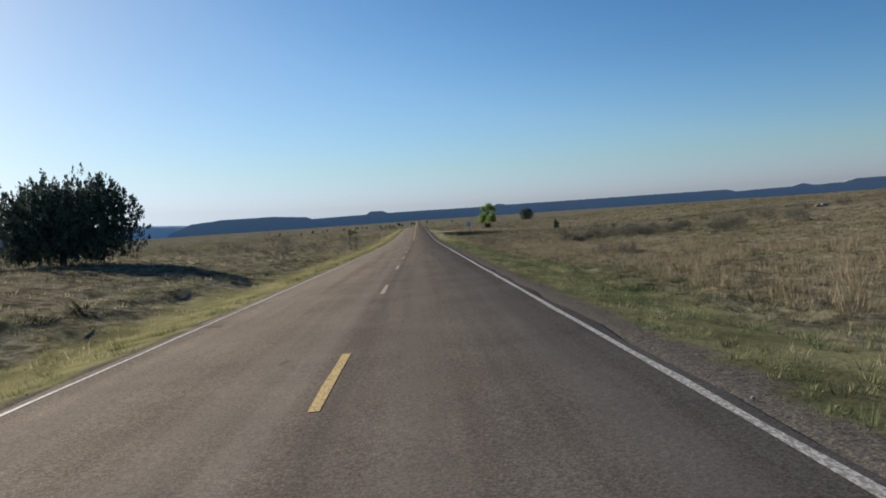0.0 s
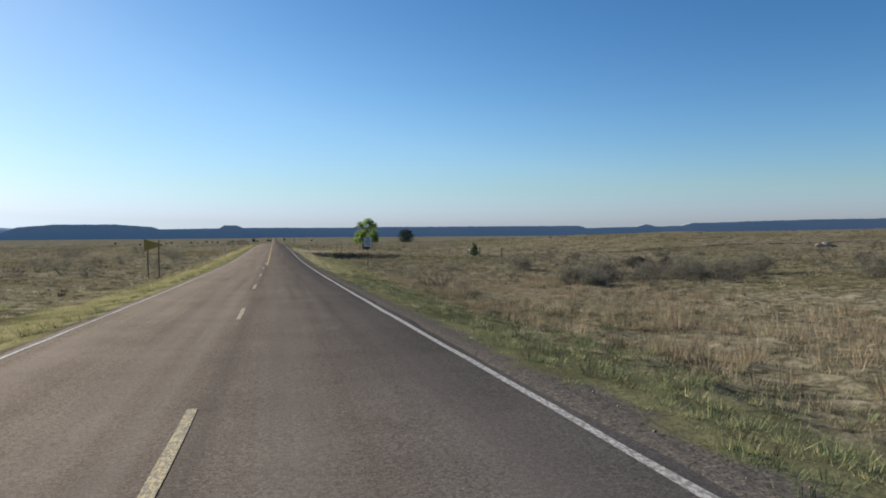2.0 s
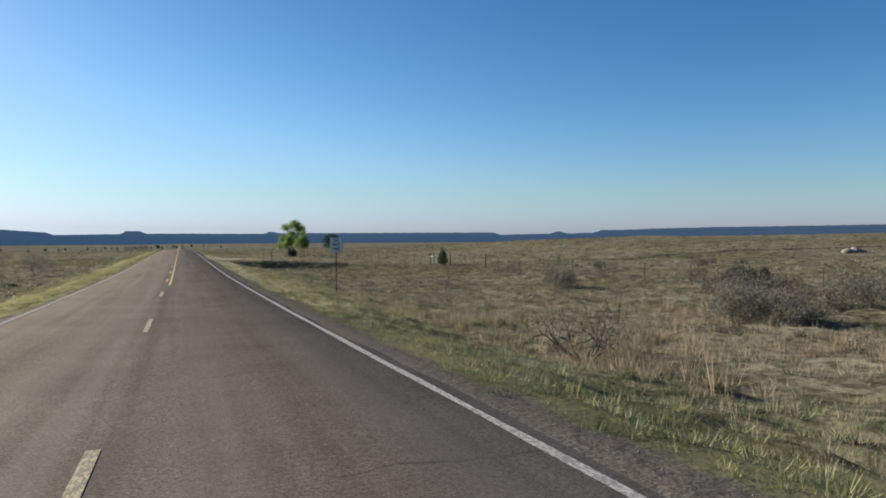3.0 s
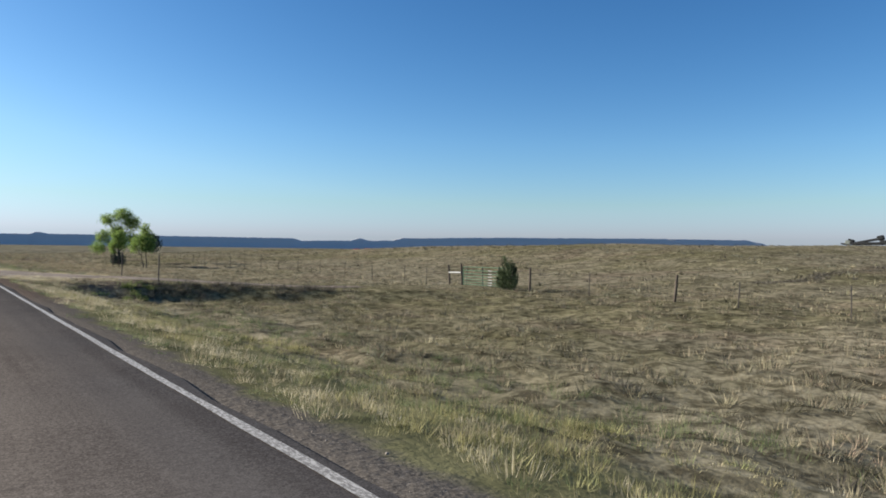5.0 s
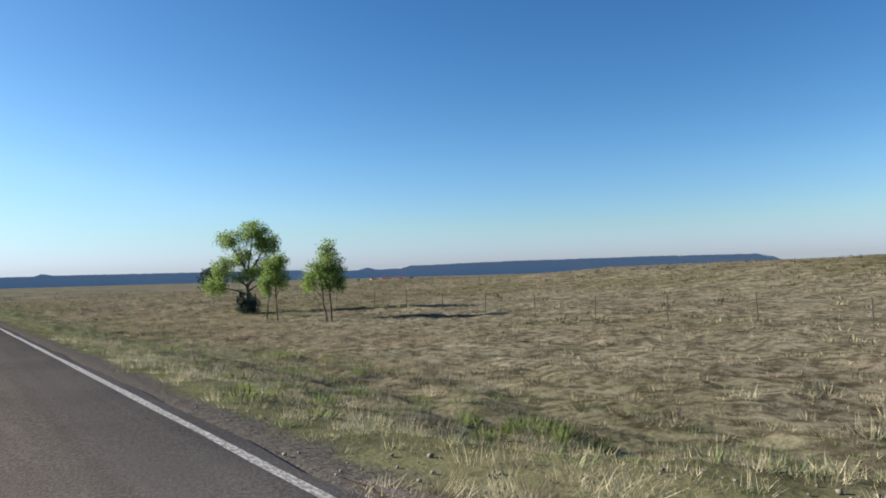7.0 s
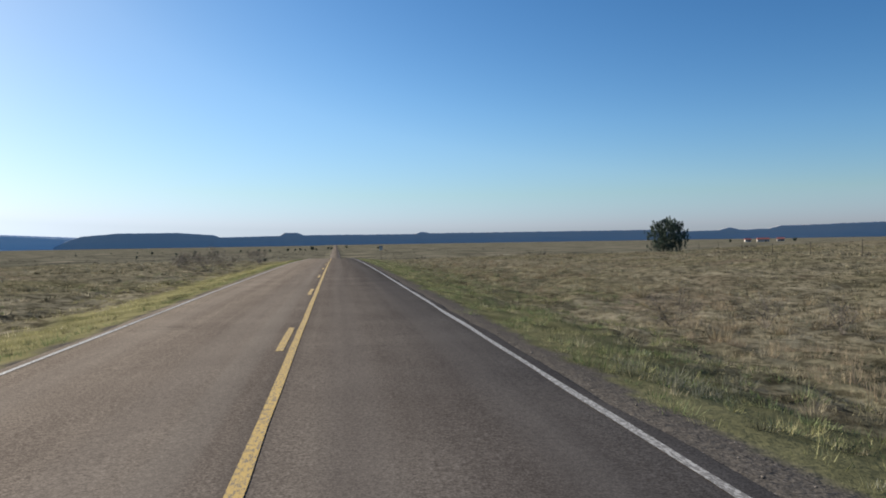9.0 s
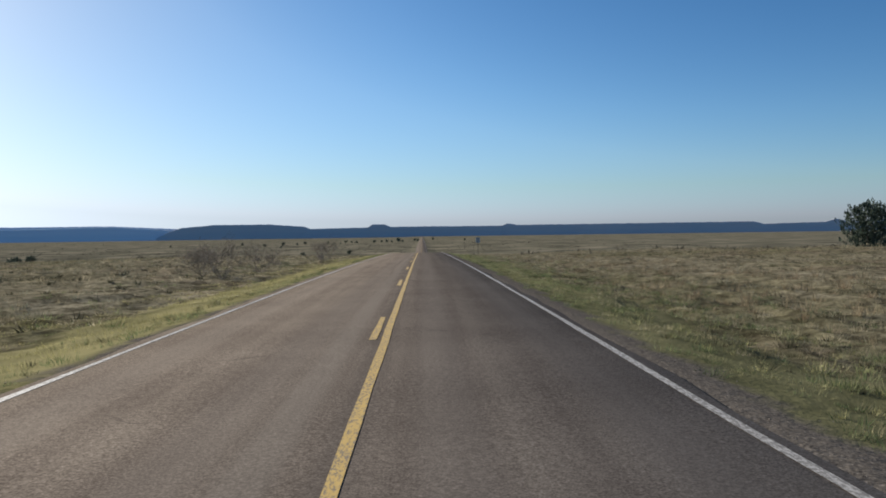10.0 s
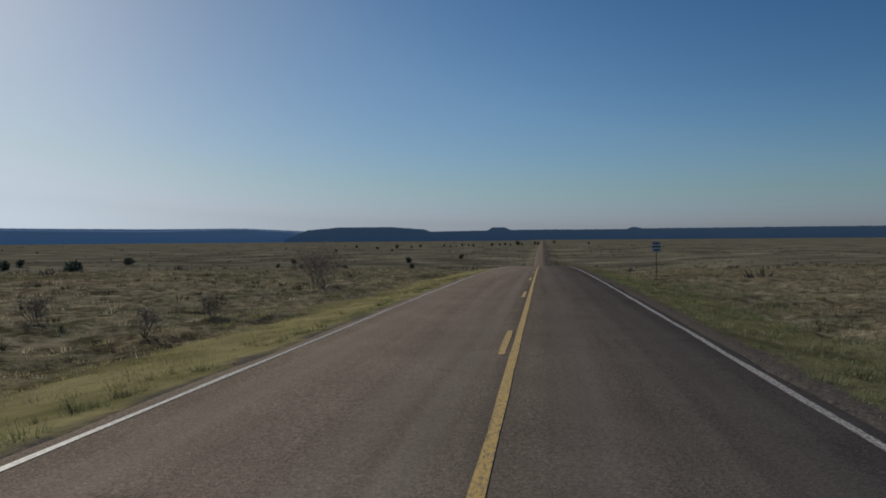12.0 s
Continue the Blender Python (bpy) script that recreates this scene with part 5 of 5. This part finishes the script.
part("frame", mesh_of("frame", *tubes([((0, 0, 0), (0, 0, 1.25), 0.028, 0.028), ((0, -5.4, 0), (0, -5.4, 1.25), 0.028, 0.028),
                                       ((0, 0, 1.25), (0, -5.4, 1.25), 0.028, 0.028), ((0, 0, 0), (0, -5.4, 0), 0.028, 0.028)], 8), GATEPAINT), gate)
for i in range(1, 6):
    h = (0.17, 0.36, 0.56, 0.77, 1.0)[i - 1]
    part("rail", mesh_of("rail", *tubes([((0, -0.02, h), (0, -5.38, h), 0.030, 0.030)], 8), GATEPAINT), gate)
# the sun's glint on the rails, modelled as short pale tubes
for i in range(6):
    h = (0.0, 0.17, 0.36, 0.56, 0.77, 1.0)[i] + 0.02
    part("glint_tube", mesh_of("glint_tube", *tubes([((-0.03, -2.85, h), (-0.03, -3.3, h), 0.022, 0.022)], 6), PALE), gate, "pale tube drawn as a sun glint on the rail")
for y in (-2.2, -3.95):
    part("stay", mesh_of("stay", *tubes([((0.03, y, -0.05), (0.03, y, 1.32), 0.042, 0.042)], 6), SIGNBLACK), gate, "dark steel upright")

for mx, y in ((11.2, 167.4), (11.1, 175.6)):
    z = min(land_at(mx, y), -1.0)
    ob = thing("marker_post", mx, y, z, "dark steel marker post beside the gravel drive", "post", "drive marker posts")
    part("post", mesh_of("post", *tubes([((0, 0, -0.3), (0.03, 0.02, 1.44), 0.036, 0.033)], 6), STEEL), ob)
    part("cap", mesh_of("cap", *tubes([((0.03, 0.02, 1.43), (0.03, 0.02, 1.47), 0.040, 0.036)], 6), STEEL), ob, "dark worn cap")


# ---- road signs ----
def rounded_plate(w, h, t, r=0.04):
    bm = bmesh.new()
    vs = []
    for cx, cy, a0 in ((w / 2 - r, h / 2 - r, 0), (-w / 2 + r, h / 2 - r, 90), (-w / 2 + r, -h / 2 + r, 180), (w / 2 - r, -h / 2 + r, 270)):
        for i in range(5):
            a = radians(a0 + 22.5 * i)
            vs.append(bm.verts.new((cx + r * math.cos(a), 0, cy + r * math.sin(a))))
    f = bm.faces.new(vs)
    ex = bmesh.ops.extrude_face_region(bm, geom=[f])
    bmesh.ops.translate(bm, verts=[e for e in ex["geom"] if isinstance(e, bmesh.types.BMVert)], vec=(0, t, 0))
    bmesh.ops.recalc_face_normals(bm, faces=bm.faces[:])
    return bm


def ring_border(w, h, band, r=0.03):
    bm = bmesh.new()
    loops = []
    for d in (0, band):
        vs = []
        for cx, cy, a0 in ((w / 2 - r, h / 2 - r, 0), (-w / 2 + r, h / 2 - r, 90), (-w / 2 + r, -h / 2 + r, 180), (w / 2 - r, -h / 2 + r, 270)):
            for i in range(5):
                a = radians(a0 + 22.5 * i)
                rr = max(r - d, 0.004)
                vs.append(bm.verts.new((cx + rr * math.cos(a), 0, cy + rr * math.sin(a))))
        loops.append(vs)
    n = len(loops[0])
    for i in range(n):
        bm.faces.new((loops[0][i], loops[0][(i + 1) % n], loops[1][(i + 1) % n], loops[1][i]))
    return bm


def letters(word, size, parent, x, z, material):
    """A word in the built-in font, turned to a mesh and set on the sign's face."""
    cu = bpy.data.curves.new("word", "FONT")
    cu.body, cu.size, cu.align_x, cu.align_y, cu.extrude, cu.offset = word, size, "CENTER", "CENTER", 0.0015, 0.006
    tmp = bpy.data.objects.new("word", cu)
    me = bpy.data.meshes.new_from_object(tmp)
    bpy.data.objects.remove(tmp)
    me.materials.clear()
    me.materials.append(material)
    part("lettering", me, parent, "black capital lettering", pose(x, -0.006, z, 90, 0, 0) @ Matrix.Diagonal((0.92, 1.12, 1, 1)))


def square_sign(x, y, w, h, top, turn, label, words):
    z = land_at(x, y)
    ob = thing("road_sign", x, y, z, label, "road sign", "", "", turn)
    tall = top - z
    bm = box_bm((0.055, 0.03, tall + 0.3), (0, 0.03, tall / 2 - 0.15), 0.006)
    part("post", bm_mesh("post", bm, STEEL), ob, "dark steel sign post")
    mid = tall - h / 2
    plate = part("plate", bm_mesh("plate", rounded_plate(w, h, 0.005), SIGNWHITE), ob, "white sign plate", pose(0, 0, mid))
    part("border", bm_mesh("border", ring_border(w - 0.03, h - 0.03, 0.018), SIGNBLACK), plate, "black border line", pose(0, -0.003, 0))
    for dz in (-0.3, 0.3):
        part("bolt", mesh_of("bolt", *tubes([((0, -0.008, dz * h), (0, 0.04, dz * h), 0.012, 0.012)], 6), GALV), plate)
    if words:
        for word, dz in words:
            letters(word, 0.235, plate, 0, dz, SIGNBLACK)
    else:
        for dz, bw in ((0.24, 0.4), (0.0, 0.48), (-0.24, 0.4)):
            bm = box_bm((bw * w / 0.6, 0.002, 0.11), (0, -0.003, dz * h / 0.8))
            part("lettering_bar", bm_mesh("lettering_bar", bm, SIGNBLACK), plate, "dark unreadable line of writing")
    return ob


square_sign(9.3, 118.5, 0.76, 0.91, 1.22, 0, "white do not pass sign on a steel post", (("DO", 0.27), ("NOT", 0.01), ("PASS", -0.25)))
square_sign(8.6, 353.5, 0.61, 0.76, 1.52, 0, "white regulatory sign on a steel post beside the verge", ())

nx, ny = -9.8, 119.7
nz = land_at(nx, ny)
pennant = thing("pennant_sign", nx, ny, nz, "yellow pennant-shaped sign on two posts, pointing to the road", "road sign")
for dx in (-0.48, 0.45):
    bm = box_bm((0.09, 0.06, 1.1 - nz + 0.3), (dx, 0.05, (1.1 - nz) / 2 - 0.15), 0.008)
    part("post", bm_mesh("post", bm, POSTWOOD), pennant, "weathered wooden sign post")
bm = bmesh.new()
tri = [bm.verts.new(p) for p in ((-0.8, 0, 1.2 - nz), (-0.8, 0, 0.1 - nz), (0.82, 0, 0.60 - nz), (0.82, 0, 0.70 - nz))]
f = bm.faces.new(tri)
ex = bmesh.ops.extrude_face_region(bm, geom=[f])
bmesh.ops.translate(bm, verts=[e for e in ex["geom"] if isinstance(e, bmesh.types.BMVert)], vec=(0, 0.005, 0))
bmesh.ops.recalc_face_normals(bm, faces=bm.faces[:])
part("plate", bm_mesh("plate", bm, SIGNYELLOW), pennant, "yellow pennant plate")

# ---- heap of old iron on the ridge ----
heap = thing("scrap_heap", 175.9, 204.7, land_at(175.9, 204.7), "dark heap of derelict farm iron on the ridge", "scrap heap")
for sx, sy, sz, cx, cy, cz, lean in ((1.8, 7.4, 0.55, 0, -1.0, 0.45, -1), (0.7, 6.2, 0.5, 0.1, -1.0, 1.15, -11), (1.2, 1.3, 1.0, 0, -3.5, 1.75, -14), (1.3, 1.9, 0.9, 0.2, -4.3, 0.75, 8), (1.3, 1.2, 1.1, 0, 2.9, 0.95, 16), (1.2, 1.8, 0.35, 0, 4.2, 0.35, 10)):
    bm = box_bm((sx, sy, sz), (0, 0, 0), 0.12)
    part("iron_hulk", bm_mesh("iron_hulk", bm, SCRAP), heap, "", pose(cx, cy, cz, lean, 4, 8))
part("pale_panel", bm_mesh("pale_panel", box_bm((0.9, 1.1, 0.9), (0, 0, 0), 0.1), DULL), heap, "dull grey-green sheet-metal panel", pose(-0.4, 3.4, 0.75, 18, 0, 10))

# ---- pale boulders in the field ----
boulders = thing("boulder_heap", 85.6, 148.6, land_at(85.6, 148.6) - 0.1, "low heap of pale and dark boulders in the field", "boulders")
g = np.random.default_rng(77)
for x, y, r, dark in ((0, 0, 0.75, False), (1.0, 0.4, 0.55, False), (-1.0, 0.2, 0.6, True), (0.5, -0.7, 0.45, True), (-0.5, 0.9, 0.5, False), (1.7, -0.2, 0.35, True)):
    bm = bmesh.new()
    bmesh.ops.create_icosphere(bm, subdivisions=2, radius=r)
    for v in bm.verts:
        v.co *= 1 + 0.35 * noise.noise(v.co * 1.7 + Vector((x * 9, y * 9, r)))
        v.co.z *= 0.75
    part("boulder", bm_mesh("boulder", bm, STONE if dark else GREYROCK), boulders, "", pose(x, y, r * 0.4, 0, 0, x * 80))

# ---- slim markers ----
for mx, my, h, mat, name in ((-6.3, 161.0, 1.2, PALE, "delineator_post"), (-37.0, 722.0, 2.4, SIGNWHITE, "white_marker_post")):
    ob = thing(name, mx, my, land_at(mx, my), "slim pale marker post standing in the grass", "post")
    part("post", bm_mesh("post", box_bm((0.09, 0.05, h + 0.3), (0, 0, h / 2 - 0.15), 0.01), mat), ob)
    part("plate", bm_mesh("plate", box_bm((0.2, 0.012, 0.3), (0, -0.035, h - 0.2), 0.003), mat), ob, "small pale reflector plate")


# ---- ranch buildings far out on the plain ----
def barn(x, y, w, d, h, turn, label):
    """A long low building: walls, a gabled roof with eaves, a door and windows."""
    ob = thing("ranch_building", x, y, land_at(x, y), label, "building", "far ranch buildings", "", turn)
    part("wall", bm_mesh("wall", box_bm((w, d, h + 1), (0, 0, h / 2 - 0.5)), BARNWALL), ob, "pale plank walls")
    bm = bmesh.new()
    rows = [[bm.verts.new((sx * (w / 2 + 0.5), sy, z)) for sy, z in ((-d / 2 - 0.5, h - 0.15), (0, h + d * 0.28), (d / 2 + 0.5, h - 0.15), (d / 2 + 0.5, h - 0.35), (-d / 2 - 0.5, h - 0.35))] for sx in (-1, 1)]
    for i in range(5):
        j = (i + 1) % 5
        bm.faces.new((rows[0][i], rows[0][j], rows[1][j], rows[1][i]))
    bm.faces.new(rows[0]), bm.faces.new(rows[1][::-1])
    bmesh.ops.recalc_face_normals(bm, faces=bm.faces[:])
    part("roof", bm_mesh("roof", bm, BARNROOF), ob, "red metal roof")
    part("door", bm_mesh("door", box_bm((2.4, 0.1, 2.6), (w * 0.2, -d / 2 - 0.05, 1.3), 0.02), SCRAP), ob, "dark wide door")
    for k in (-0.35, -0.12, 0.4):
        part("window", bm_mesh("window", box_bm((1.2, 0.08, 1.0), (w * k, -d / 2 - 0.04, 1.7), 0.02), SIGNBLACK), ob, "dark window")


BARNWALL = plain("pale_plank_wall", (0.42, 0.38, 0.33), (0.55, 0.50, 0.44), 0.8, 2)
BARNROOF = plain("red_metal_roof", (0.26, 0.075, 0.055), (0.34, 0.11, 0.08), 0.6, 2)
barn(690, 1318, 18, 9, 4.2, -25, "long low ranch building with a red metal roof")
barn(668, 1326, 9, 7, 3.6, -20, "small ranch building with a red metal roof")
barn(716, 1310, 11, 8, 3.8, -30, "ranch shed with a red metal roof")
for x, y, k in ((640, 1330, 1.6), (735, 1300, 1.9), (705, 1335, 1.5)):
    copy_thing(first, pose(x, y, land_at(x, y) - 0.1, 0, 0, x) @ Matrix.Scale(k, 4))
